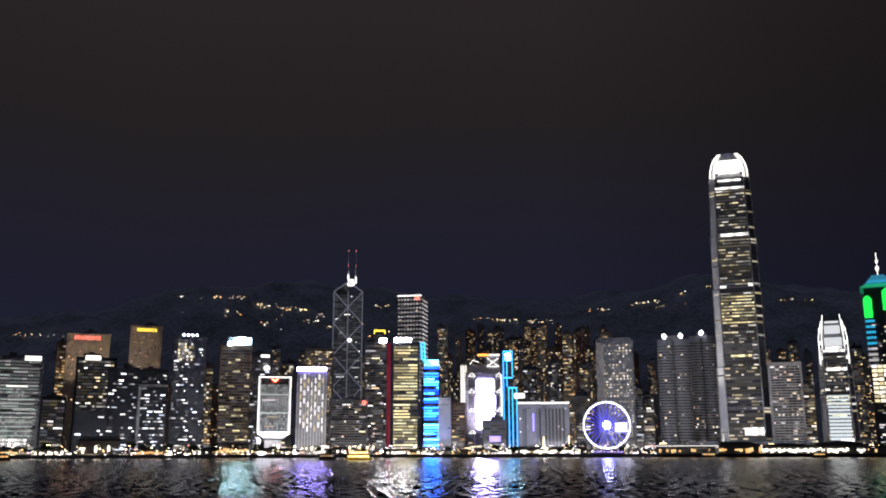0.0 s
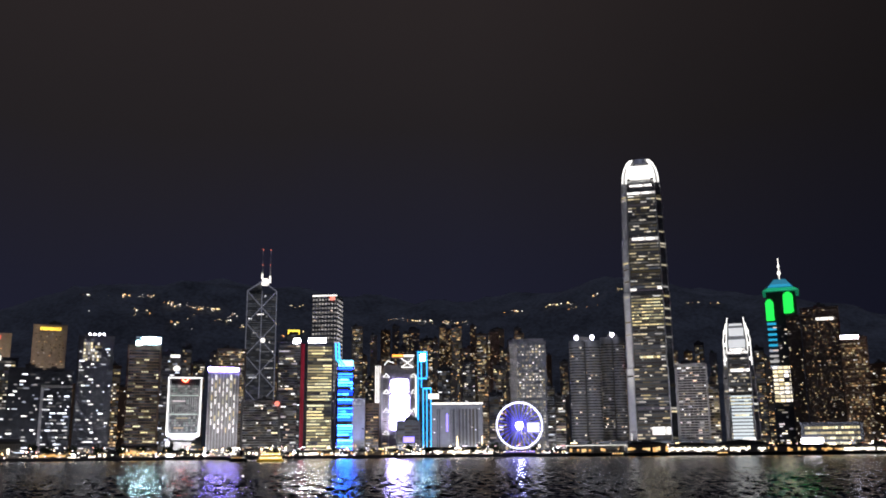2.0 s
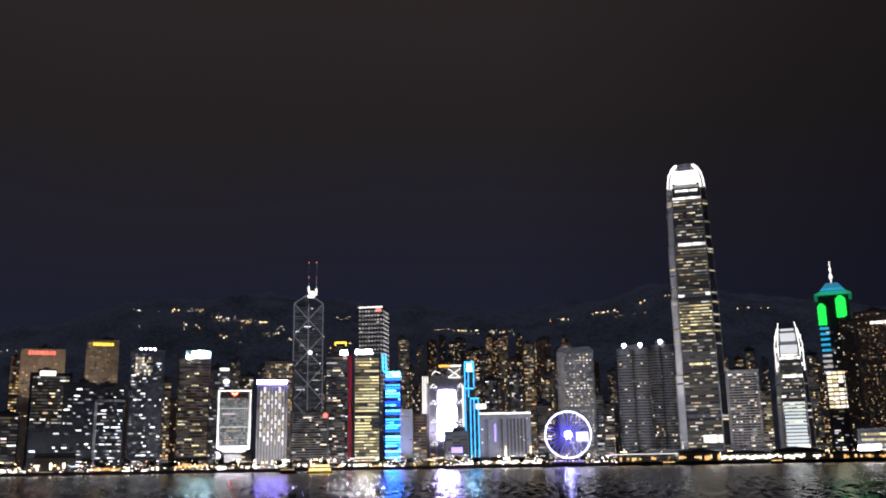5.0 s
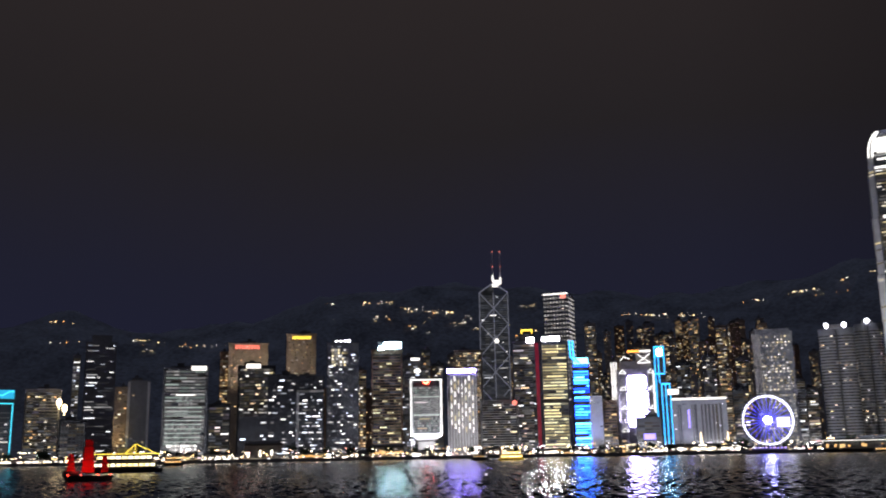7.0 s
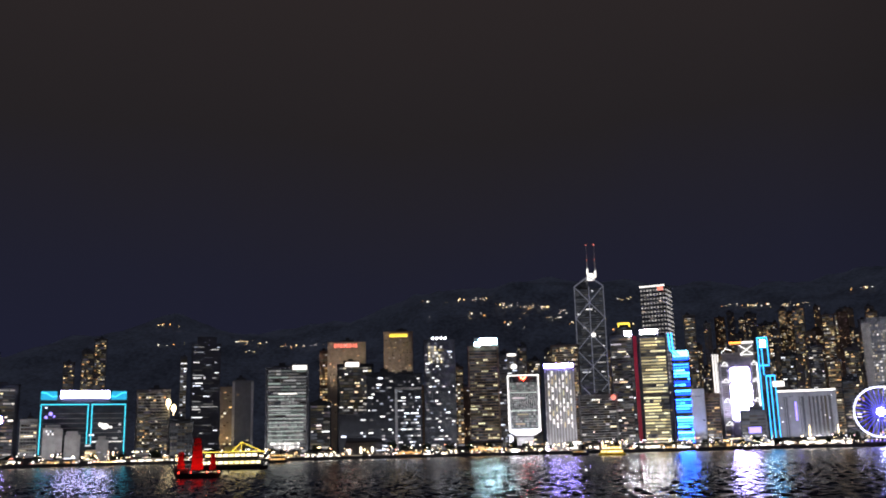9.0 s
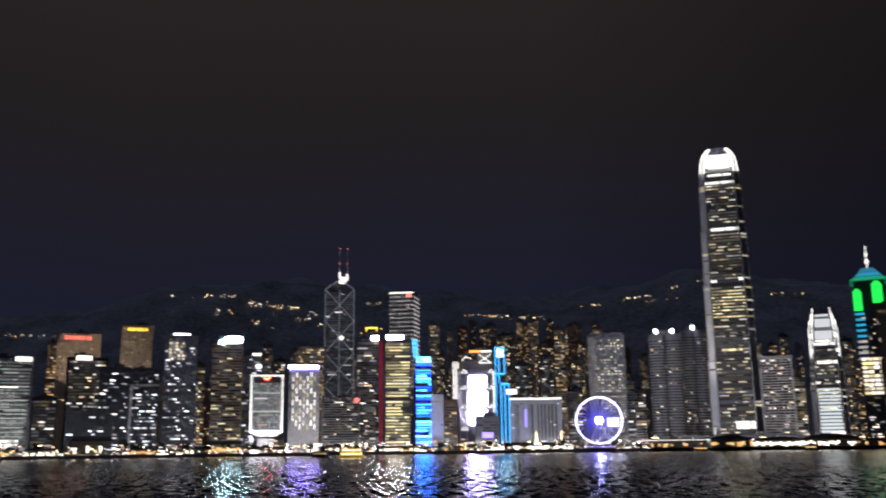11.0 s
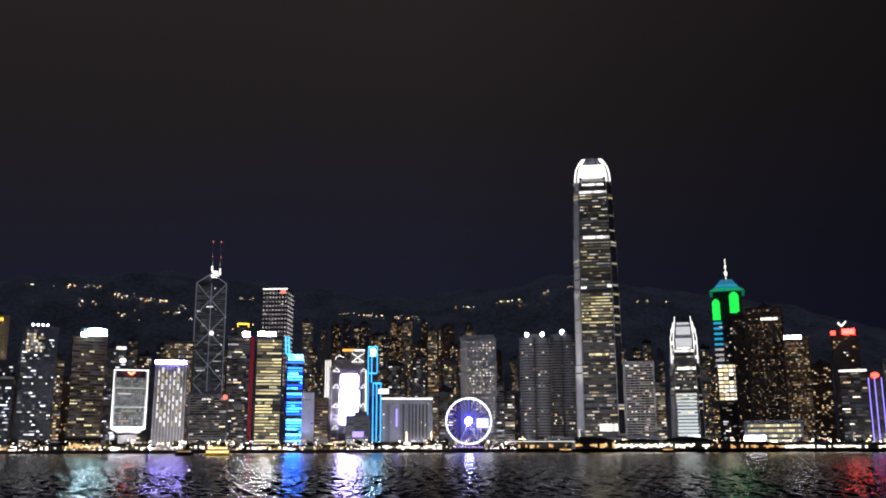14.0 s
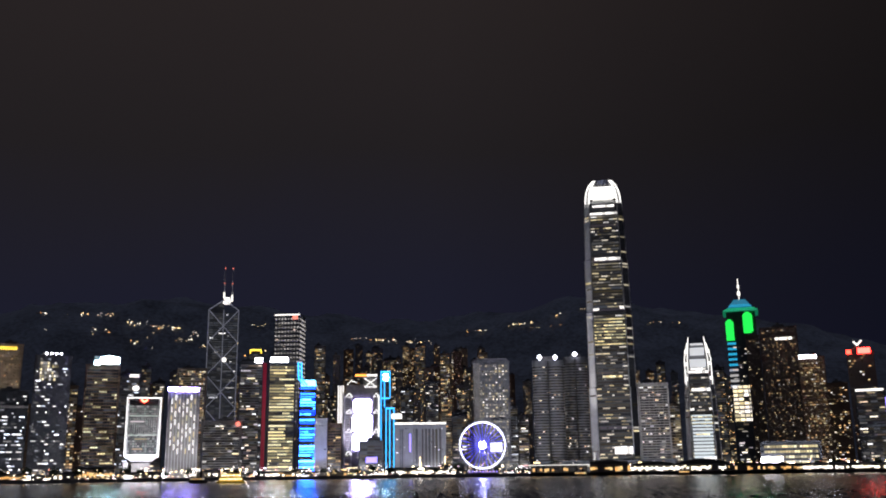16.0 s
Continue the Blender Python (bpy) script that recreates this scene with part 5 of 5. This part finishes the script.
# dense hillside apartments
for i in range(290):
    az_ = rnd.uniform(-24, 30) if i < 250 else rnd.uniform(2.5, 12)
    dens = 1 if 1 < az_ < 13 else (0.5 if az_ > -8 else 0.25)
    if rnd.random() > dens:
        continue
    rg_ = rnd.uniform(1880, 2420)
    p_ = polar(az_, rg_)
    hh = rnd.uniform(120, 245) + (rg_ - 1880) * 0.17
    if az_ > 13 or az_ < 1:
        hh *= 0.78
    tower("apartment_tower", "slim hillside apartment tower with warm lit windows", p_.x, p_.y, -az_, rnd.uniform(12, 24), hh, d=20,
          body=rnd.choice(("concrete", "beige", "brown", "grey")), win=rnd.choice(("w_home", "w_dimhome", "w_dimhome")), fill=rnd.choice((0.12, 0.25, 0.4, 0.6)), run=1, fh=3.4, bay=2.6, wh=0.5,
          bands=False, seed=i, group="hillside apartment towers")


# ---- lights on the mountain ----
def hill_at(az, rise):
    """The place where the line of that bearing and rise meets the hillside."""
    r = 2100
    while r < 3000 and hill_z(az, r) < 5 + r * rise:
        r += 8
    return polar(az, r, hill_z(az, r)), r


HILL_ROADS = (
    ((-16.2, 0.1585), (-12.6, 0.1605), 16, 0.002), ((-12.6, 0.161), (-10.8, 0.1525), 14, 0.0025), ((-10.9, 0.152), (-8.5, 0.148), 22, 0.002),
    ((-13.5, 0.144), (-12.2, 0.145), 8, 0.0015), ((-11.3, 0.132), (-10.6, 0.132), 4, 0.001), ((-8.3, 0.134), (-7.0, 0.144), 14, 0.004),
    ((-7.2, 0.129), (-6.2, 0.130), 7, 0.002), ((-8.75, 0.1480), (-8.2, 0.1476), 10, 0.0006), ((-4.2, 0.153), (-2.8, 0.154), 7, 0.0015),
    ((1.8, 0.141), (4.8, 0.1365), 18, 0.0012), ((4.8, 0.1365), (7.0, 0.1355), 18, 0.002), ((9.0, 0.1484), (10.4, 0.1478), 8, 0.001),
    ((11.6, 0.1525), (13.4, 0.155), 16, 0.0012), ((13.2, 0.149), (14.8, 0.150), 5, 0.001), ((14.5, 0.162), (14.9, 0.162), 3, 0.0006), ((16.0, 0.168), (16.3, 0.168), 4, 0.0006),
    ((20.1, 0.151), (22.2, 0.148), 6, 0.0006), ((-27.3, 0.1182), (-25.6, 0.1165), 14, 0.002), ((-26.7, 0.107), (-26.2, 0.108), 4, 0.002), ((-24.8, 0.113), (-22.0, 0.113), 13, 0.0015),
    ((-32.0, 0.134), (-30.5, 0.1345), 6, 0.0008), ((-32.3, 0.113), (-30.4, 0.1155), 4, 0.001), ((-5.5, 0.135), (-1, 0.125), 8, 0.012), ((-16, 0.140), (-9, 0.137), 6, 0.012),
)
lampg = {"w": Geo(), "g": Geo(), "o": Geo()}
house = None
for (a0, r0), (a1, r1), n, jit in HILL_ROADS:
    for i in range(n):
        k = rnd.random()
        az_ = a0 + (a1 - a0) * k + rnd.uniform(-0.15, 0.15)
        p, r = hill_at(az_, r0 + (r1 - r0) * k + rnd.gauss(0, jit * 0.5))
        key = rnd.choice("wwggo")
        s = 0.6 + 1.3 * rnd.random() ** 2
        p = p * (1 - 6 / r) + Vector((0, 0, 2))
        lampg[key].ball(tuple(p), s, 6, 4)
        if rnd.random() < 0.22:
            w, h = rnd.uniform(10, 20), rnd.uniform(7, 14)
            q = p + polar(az_, 14) - Vector((0, 0, 12))
            hs = thing("hill_house", "pale hillside house with warm lit windows", "house", pose(q.x, q.y, q.z, 0, 0, -az_), "hillside houses")
            part("wall", Geo().box(-w / 2, w / 2, 0, 12, -8, h), M["beige"], hs)
            part("roof", Geo().box(-w / 2 - 0.6, w / 2 + 0.6, -0.6, 12.6, h, h + 2.5, 0.6, 0.3), M["roof"], hs)
            for z in range(1, int(h) - 2, 4):
                for x in range(int(w / 4)):
                    if rnd.random() < 0.6:
                        xx = -w / 2 + 1 + x * 4
                        part("window", Geo().box(xx, xx + 2.6, -0.3, -0.05, z, z + 2.2), M["w_home"], hs)
for key, m, nm in (("w", glow("white_road_lamp", (1.0, 0.9, 0.75), 2.8), "white"), ("g", glow("golden_road_lamp", (1.0, 0.72, 0.35), 2.8), "golden"), ("o", glow("orange_road_lamp", (1.0, 0.45, 0.14), 2.8), "orange")):
    solo("hill_road_lamps", lampg[key], m, f"{nm} road lamps strung along the dark hillside", "lamps", kind="stuff")

# ---- the waterfront ----
g_lamp = [glow("warm_street_lamp", (1.0, 0.80, 0.50), 7), glow("white_street_lamp", (1.0, 0.95, 0.85), 9), glow("golden_street_lamp", (1.0, 0.66, 0.25), 6)]


def street_lamp(k):
    t = thing("street_lamp", ("warm", "white", "golden")[k] + " street lamp on the waterfront promenade", "street lamp", Matrix(), "promenade lamps")
    part("pole", Geo().beam((0, 0, 0), (0, 0, 6.5), 0.12).beam((0, 0, 0), (0, 0, 0.8), 0.25), M["roof"], t)
    part("head", Geo().ball((0, 0, 7.2), 0.85, 8, 5), g_lamp[k], t, "glowing lamp head")
    return t


protos = [street_lamp(k) for k in range(3)]
for i in range(270):
    az_ = -44 + 86 * (i + rnd.uniform(-0.45, 0.45)) / 270
    rg_ = SHORE + rnd.choice((4, 6, 12, 26, 40, 56)) + rnd.uniform(0, 5)
    k = rnd.choices((0, 1, 2), (4, 3, 3))[0]
    m = Matrix.Translation(polar(az_, rg_, LAND)) @ Matrix.Scale(rnd.uniform(0.55, 1.35), 4)
    if i < 3:
        protos[i].matrix_world = Matrix.Translation(polar(az_, rg_, LAND))
        continue
    ob = copy_thing(protos[k], Matrix.Translation(polar(az_, rg_, LAND)))
    ob.scale = (0.4 + 0.95 * rnd.random() ** 3,) * 3


M["w_shore"] = lit("mixed_shore_light", (WHITE, GOLD, (1.0, 0.55, 0.2), WHITE, (1.0, 0.85, 0.6), COOL, (1.0, 0.25, 0.12)), 8.0, 0.4, 2.0)
sg = Geo()
for i in range(1800):
    az_ = rnd.uniform(-44, 42)
    q = polar(az_, SHORE + 2.5 + 60 * rnd.random() ** 1.5, LAND + 0.6 + 11 * rnd.random() ** 2.2)
    u, v = rnd.uniform(0.25, 0.8), rnd.uniform(0.2, 0.55)
    if rnd.random() < 0.12:
        u *= rnd.uniform(3, 9)
    sg.box(q.x - u, q.x + u, q.y - 0.3, q.y + 0.3, q.z - v, q.z + v)
solo("shore_lights", sg, M["w_shore"], "many small mixed lights of shops and traffic along the shore", "lights", kind="stuff")


def tree(seed):
    rg = random.Random(seed)
    t = thing("tree", "dark leafy waterfront tree beside the promenade", "tree", Matrix(), "promenade trees")
    tr = Geo()
    hts = rg.uniform(3, 4.5)
    for i in range(4):
        tr.beam((0, 0, hts * i / 4), (0.1 * i, 0, hts * (i + 1) / 4), 0.45 - 0.07 * i)
    for i in range(5):
        a = rg.uniform(0, 6.28)
        tr.beam((0.2, 0, hts * 0.8), (math.cos(a) * 2.4, math.sin(a) * 2.4, hts + rg.uniform(1, 3)), 0.16, 5)
    part("trunk", tr, M["bark"], t)
    cr = Geo()
    for i in range(420):
        a, b = rg.uniform(0, 6.28), rg.gauss(0, 0.5)
        rr = rg.uniform(1.0, 4.2)
        c = Vector((rr * math.cos(a), rr * math.sin(a), hts + 2.6 + b * 3.0 + rg.uniform(-0.6, 0.6)))
        u = Vector((rg.gauss(0, 1), rg.gauss(0, 1), rg.gauss(0, 1))).normalized() * rg.uniform(0.35, 0.8)
        v = u.cross(Vector((rg.gauss(0, 1), rg.gauss(0, 1), rg.gauss(0, 1)))).normalized() * rg.uniform(0.3, 0.6)
        cr.quad(tuple(c - u), tuple(c + v), tuple(c + u), tuple(c - v))
    part("crown", cr, M["leaf"], t)
    return t


tp = [tree(k) for k in range(4)]
for i in range(76):
    az_ = -42 + 82 * (i + rnd.uniform(-0.5, 0.5)) / 76
    if 11.5 < az_ < 26 and rnd.random() < 0.75:
        continue
    m = Matrix.Translation(polar(az_, SHORE + rnd.choice((10, 12, 24, 36)), LAND)) @ Matrix.Rotation(rnd.uniform(0, 6), 4, "Z")
    if i < 4:
        tp[i].matrix_world = m
    else:
        ob = copy_thing(tp[i % 4], m)
        ob.scale = (rnd.uniform(0.7, 1.5),) * 3


def pavilion(label, X, Y, rz, w, h, lit_m="w_gold", roof="flat", d=16, fill=0.7):
    """Low waterfront shed: posts, roof and lit front bays."""
    t = thing("waterfront_shed", label, "shed", pose(X, Y, LAND, 0, 0, rz), "waterfront sheds")
    part("wall", Geo().box(-w / 2, w / 2, 0.6, d, 0, h * 0.75), M["concrete"], t)
    if roof == "arch":
        pts = [(-w / 2 - 1 + (w + 2) * i / 10, h * (0.72 + 0.28 * math.sin(math.pi * i / 10))) for i in range(11)]
        g = Geo()
        for (xa, za), (xb, zb) in zip(pts, pts[1:]):
            g.quad((xa, -2, za), (xb, -2, zb), (xb, d, zb), (xa, d, za))
            g.quad((xa, -2, h * 0.7), (xb, -2, h * 0.7), (xb, -2, zb), (xa, -2, za))
        part("roof", g, M["roof"], t)
    else:
        part("roof", Geo().box(-w / 2 - 1, w / 2 + 1, -2, d, h * 0.75, h * 0.88).box(-w / 2, w / 2, 2, d - 2, h * 0.88, h, 0.9, 0.6), M["roof"], t)
    n = max(3, int(w / 2.6))
    for i in range(n):
        x = -w / 2 + w * i / n
        part("post", Geo().box(x - 0.2, x + 0.2, -1.6, -1.2, 0, h * 0.75), M["metal"], t)
        if rnd.random() < fill:
            part("lit_bay", Geo().box(x + 0.2, x + w / n - 0.2, 0.3, 0.55, h * rnd.uniform(0.05, 0.3), h * rnd.uniform(0.35, 0.55)), M[lit_m], t)
    return t


M["w_pier"] = lit("pier_light", (WHITE, (1.0, 0.85, 0.6), (1.0, 0.97, 0.9)), 5.5, 0.6, 1.5)
M["w_amber"] = lit("amber_shed_light", (WARM, (1.0, 0.5, 0.15), GOLD), 2.5, 0.2, 1.5)
pavilion("low waterfront shed with amber lights", -457.1, 1013.7, 24.3, 25.9, 9.3, "w_amber")
pavilion("low waterfront shed with white lights", -420.5, 1027.3, 22.3, 31.7, 8.1, "w_pier")
pavilion("low shed with white lit canopy", -375.8, 1050.8, 19.7, 42.5, 20.4, "w_pier", d=14, fill=0.3)
pavilion("low shed with amber lights", -322.3, 1062.2, 16.9, 29.0, 7.5, "w_amber")
pavilion("low shed with amber shop lights", -268.5, 1077.0, 14.0, 21.2, 8.1, "w_pier", fill=0.4)
pavilion("long golden-lit restaurant pavilion", -241.4, 1098.8, 12.4, 39.6, 14.5, "w_amber", fill=1)
pavilion("low shed with bright lamps", -194.0, 1092.9, 10.1, 41.6, 7.4, "w_pier", fill=0.5)
pavilion("low dark pier shed", -107.6, 1106.8, 5.6, 49.2, 9.2, "w_pier", fill=0.3)
pavilion("low promenade shed with warm lights", -40.1, 1109.3, 2.1, 46.2, 6.5, "w_pier", fill=0.6)
pavilion("low promenade shed with warm lights", 19.2, 1109.8, -1.0, 46.2, 5.7, "w_amber", fill=0.4)
pavilion("long promenade arcade with golden lights", 119.3, 1105.6, -6.2, 81.7, 8.7, "w_pier", fill=0.8)
pavilion("ferry pier with a white lit roof edge", 271.0, 1055.8, -14.4, 63.9, 10.5, "w_amber", fill=0.3, d=30)
pavilion("ferry pier with an arched roof", 324.5, 1035.3, -17.4, 44.1, 13.2, "w_amber", "arch", 40)
pavilion("ferry pier with an arched roof and bright deck", 370.2, 1019.9, -19.9, 50.2, 11.2, "w_pier", "arch", 40, 1.0)
pavilion("ferry pier with an arched roof and bright deck", 421.7, 1005.1, -22.8, 54.1, 13.3, "w_amber", "arch", 40)
pavilion("ferry pier with amber lights", 418.1, 1001.2, -22.7, 55.0, 11.3, "w_pier", "arch", 40)
pavilion("ferry pier with bright white lights", 479.7, 978.8, -26.1, 73.6, 8.1, "w_amber", "arch", 40, 0.6)
pavilion("long ferry pier with bright white lights", 548.6, 947.7, -30.1, 75.0, 7.3, "w_pier", "flat", 30, 0.8)
pavilion("ferry pier with white lights", 603.9, 913.4, -33.5, 53.0, 6.6, "w_pier", "flat", 30, 0.6)
pavilion("low shed with white lights", -705.8, 859.3, 39.4, 50.3, 7.6, "w_pier", fill=0.5)
pavilion("low shed with amber lights", -666.6, 887.6, 36.9, 34.6, 4.5, "w_amber", fill=0.5)
pavilion("low shed with white lights", -593.2, 938.2, 32.3, 60.9, 4.3, "w_pier", fill=0.6)
roofline = (270.5, 1051.8, 12.2)
solo("roof_light_line", Geo().box(-34, 34, -0.5, 0.5, -0.3, 0.3), M["g_soft"], "long white light line along a pier roof", "light line", Matrix.Translation(roofline) @ pose(0, 0, 0, 0, 0, -15))


def big_wheel(cx, cy, cz, r):
    """Observation wheel: two rims, cables, cabins, hub and legs."""
    az = math.degrees(math.atan2(cx, cy))
    t = thing("observation_wheel", "white lit observation wheel with violet spokes on the waterfront", "ferris wheel", pose(cx, cy, LAND, 0, 0, -az))
    z = cz - LAND
    rim_m, spoke_m = glow("rim_light", (0.80, 0.80, 1.0), 4), glow("spoke_light", (0.10, 0.09, 1.0), 2.2)
    n = 56
    for y in (-1.6, 1.6):
        g = Geo()
        for i in range(n):
            a, b = 2 * math.pi * i / n, 2 * math.pi * (i + 1) / n
            g.beam((r * math.sin(a), y, z + r * math.cos(a)), (r * math.sin(b), y, z + r * math.cos(b)), 0.55, 5)
        part("rim", g, rim_m, t, "white lit wheel rim")
    for i in range(28):
        a = 2 * math.pi * i / 28
        part("spoke", Geo().beam((1.6 * math.sin(a), -0.8, z + 1.6 * math.cos(a)), (r * math.sin(a), 0, z + r * math.cos(a)), 0.2, 4), spoke_m, t)
    for i in range(42):
        a = 2 * math.pi * i / 42
        c = part("cabin", Geo().ball(((r + 1.5) * math.sin(a), 0, z + (r + 1.5) * math.cos(a)), 1.05, 7, 5, 1.15), M["metal"], t)
    part("hub", Geo().ball((0, -2.2, z), 4.2, 12, 8), M["g_hub"], t, "bright bluish white hub light")
    for s in (-1, 1):
        for y in (-5, 5):
            part("leg", Geo().beam((0, y * 0.3, z), (s * r * 0.52, y, 0), 0.7), M["white"], t)
    part("platform", Geo().box(-r * 0.7, r * 0.7, -7, 7, 0, 2.2), M["concrete"], t)
    for i in range(9):
        x = -r * 0.6 + i * r * 0.15
        part("platform_lamp", Geo().ball((x, -7.4, 2.6), 0.8), M["g_purple"], t, "violet platform lamp")
    return t


M["g_hub"] = glow("hub_light", (0.35, 0.36, 1.0), 70)
big_wheel(*(190.6, 1091.4, 35.9), 26.2)
M["g_screen"] = lit("screen_light", ((0.9, 0.88, 1.0), (1.0, 1.0, 1.0)), 2.5, 0.35, 1.2)
scr = (210.5, 1110.2, 34.1)
t = thing("video_screen", "bright white video screen behind the big wheel", "screen", pose(scr[0], scr[1], LAND, 0, 0, -11))
for i in range(4):
    for k in range(3):
        x0, z0 = -7.2 + i * 3.6, scr[2] - LAND - 5.4 + k * 3.6
        part("panel", Geo().box(x0 + 0.1, x0 + 3.5, -0.6, 0.3, z0 + 0.1, z0 + 3.5), M["g_screen"], t, "glowing white panel")
part("post", Geo().box(-6, -5, 0.5, 1.5, 0, scr[2] - LAND).box(5, 6, 0.5, 1.5, 0, scr[2] - LAND), M["metal"], t)


# ---- boats ----
def ferry(label, at, rz, length, hull, light, decks=2):
    t = thing("ferry", label, "ferry", Matrix.Translation((at[0], at[1], 0)) @ pose(0, 0, 0, 0, 0, rz))
    L, W = length / 2, length * 0.13
    pts = [(-L, 0), (-L * 0.8, -W), (L * 0.8, -W), (L, 0), (L * 0.8, W), (-L * 0.8, W)]
    part("hull", Geo().prism([(x * 0.94, y * 0.85) for x, y in pts], -0.8, 1.6, pts), M[hull], t)
    z = 1.6
    for k in range(decks):
        s = 0.86 - 0.1 * k
        dk = part("deck", Geo().box(-L * s, L * s, -W * 0.86, W * 0.86, z + 2.7, z + 3.0), M["hullw"], t)
        part("cabin", Geo().box(-L * s * 0.95, L * s * 0.95, -W * 0.7, W * 0.7, z, z + 2.7), M[hull], t)
        n = int(length * s / 2.4)
        for i in range(n):
            x = -L * s * 0.93 + i * 2 * L * s * 0.93 / n
            part("window", Geo().box(x + 0.25, x + 2 * L * s * 0.93 / n - 0.25, -W * 0.74, -W * 0.71, z + 1.0, z + 2.1), M[light], t)
        z += 3.0
    part("wheelhouse", Geo().box(-L * 0.2, L * 0.2, -W * 0.4, W * 0.4, z, z + 2.4), M["hullw"], t)
    part("funnel", Geo().beam((L * 0.3, 0, z), (L * 0.32, 0, z + 3.4), 0.9, 8), M["hull"], t)
    part("mast", Geo().beam((-L * 0.1, 0, z + 2), (-L * 0.1, 0, z + 7), 0.12), M["metal"], t)
    return t


# yellow lamplight on the ferry is put into its hull colour
M["hully"] = mat("yellow_lamplight_hull", (0.75, 0.52, 0.08), 0.5)
M["w_ferry"] = lit("ferry_cabin_light", ((1.0, 0.75, 0.30), (1.0, 0.88, 0.5), (1.0, 0.9, 0.7)), 3.5, 0.9, 1.5)
sf = ferry("two-deck ferry with golden lit cabins on the water", (-62.2, 717.3, 4.1), 10, 23, "hully", "w_ferry")
# glowing strips added only to make the ferry brighter
for x0, x1, z in ((-9.4, 9.4, 4.1), (-8.2, 8.2, 7.1), (-10.5, 10.5, 1.7)):
    part("deck_light", Geo().box(x0, x1, -3.3, -3.0, z, z + 0.14), M["g_gold"], sf, "added warm glow strip along the deck")
for x in (-7.5, 0.5, 7.5):
    part("deck_lamp", Geo().ball((x, -1, 10.4), 0.9).beam((x, -1, 7.6), (x, -1, 9.6), 0.12), M["g_warm"], sf, "bright deck lamp")
yf = ferry("party ferry outlined in amber lamps", (-193.4, 372.8, 3.6), 22, 31, "hull", "w_ferry")
for z in (7.6,):
    part("light_string", Geo().beam((-15, -4.6, z), (14, -4.6, z), 0.14), M["g_gold"], yf, "amber light string")
part("light_string", Geo().beam((4, -2, 11.6), (14, -2, 7), 0.13).beam((4, -2, 11.6), (0, -2, 7.6), 0.13).beam((4, -2, 7), (4, -2, 11.6), 0.13), M["g_gold"], yf, "amber light string on the mast")
ferry("small dark launch with a red lamp", (-90.0, 754.6, 2.4), -8, 14, "hull", "w_home", 1)
ferry("small launch with amber lights", (367.7, 929.9, 1.9), 12, 15, "hull", "w_amber", 1)
ferry("small launch with orange lights", (280.3, 1001.5, 3.6), 5, 16, "hull", "w_amber", 1)
ferry("orange lit ferry by the shore", (-335.5, 726.3, 1.3), 20, 16, "hull", "w_amber", 2)


def junk(at, rz):
    """Sailing junk with battened red sails lit from the deck."""
    t = thing("sailing_junk", "wooden sailing junk with battened red sails lit red", "boat", Matrix.Translation((at[0], at[1], 0)) @ pose(0, 0, 0, 0, 0, rz))
    pts = [(-12, 0), (-11, -3), (9, -3), (12.5, 0), (9, 3), (-11, 3)]
    part("hull", Geo().prism([(x * 0.85, y * 0.7) for x, y in pts], -0.8, 2.6, pts).box(-12, -5, -2.8, 2.8, 2.6, 5.0), M["hull"], t)
    for x, w, h in ((-8.5, 3.6, 9), (-0.5, 5.5, 16), (7.5, 3.2, 8)):
        m = part("mast", Geo().beam((x, 0, 2), (x, 0, 4 + h), 0.18), M["bark"], t)
        g = Geo()
        for k in range(5):
            z0, z1 = 4 + h * k / 5, 4 + h * (k + 1) / 5
            u0, u1 = 1 - 0.09 * k, 1 - 0.09 * (k + 1)
            g.prism([(x - w * 0.55 * u0, -0.35), (x + w * 0.6 * u0, -0.35 - 0.2 * (k % 2)), (x + w * 0.6 * u0, -0.25), (x - w * 0.55 * u0, -0.25)], z0, z1,
                    [(x - w * 0.55 * u1, -0.35), (x + w * 0.6 * u1, -0.35), (x + w * 0.6 * u1, -0.25), (x - w * 0.55 * u1, -0.25)])
        part("sail", g, M["sail"], t, "battened red sail")
        for k in range(6):
            z = 4 + h * k / 5
            part("batten", Geo().beam((x - w * 0.6 * (1 - 0.09 * k), -0.45, z), (x + w * 0.65 * (1 - 0.09 * k), -0.45, z), 0.08, 4), M["bark"], t)
    for x in (-10, -4, 4, 10):
        part("deck_lamp", Geo().ball((x, -3.1, 3.0), 0.35), M["g_red"], t, "red deck lamp")
    return t


jp = Vector((-128.4, 228.4, 1.0))
jk = junk(jp, 40)
jk.scale = (0.52, 0.52, 0.52)
jd = Vector((jp.x, jp.y, 0))
lamp("AREA", "junk_sail_lamp", jd - jd.normalized() * 3.5 + Vector((0, 0, 2.6)), jd + Vector((0, 0, 7)), 260, (1.0, 0.04, 0.03), 8, 0.5)

sf.scale = (0.88, 0.88, 0.88)

bp_ = (-18.9, 165.2, 0.2)
b = thing("buoy", "dark mooring buoy with a small cage in the harbour", "buoy", Matrix.Translation((bp_[0], bp_[1], 0)))
part("float", Geo().prism([(0.75 * math.cos(q * 0.524), 0.75 * math.sin(q * 0.524)) for q in range(12)], -0.3, 0.55, [(0.62 * math.cos(q * 0.524), 0.62 * math.sin(q * 0.524)) for q in range(12)]), M["hull"], b)
for q in range(4):
    part("cage_bar", Geo().beam((0.5 * math.cos(q * 1.57), 0.5 * math.sin(q * 1.57), 0.5), (0.1, 0, 1.4), 0.05, 5), M["hull"], b)
part("lamp_head", Geo().ball((0.1, 0, 1.5), 0.16), M["g_soft"], b, "small pale lamp")
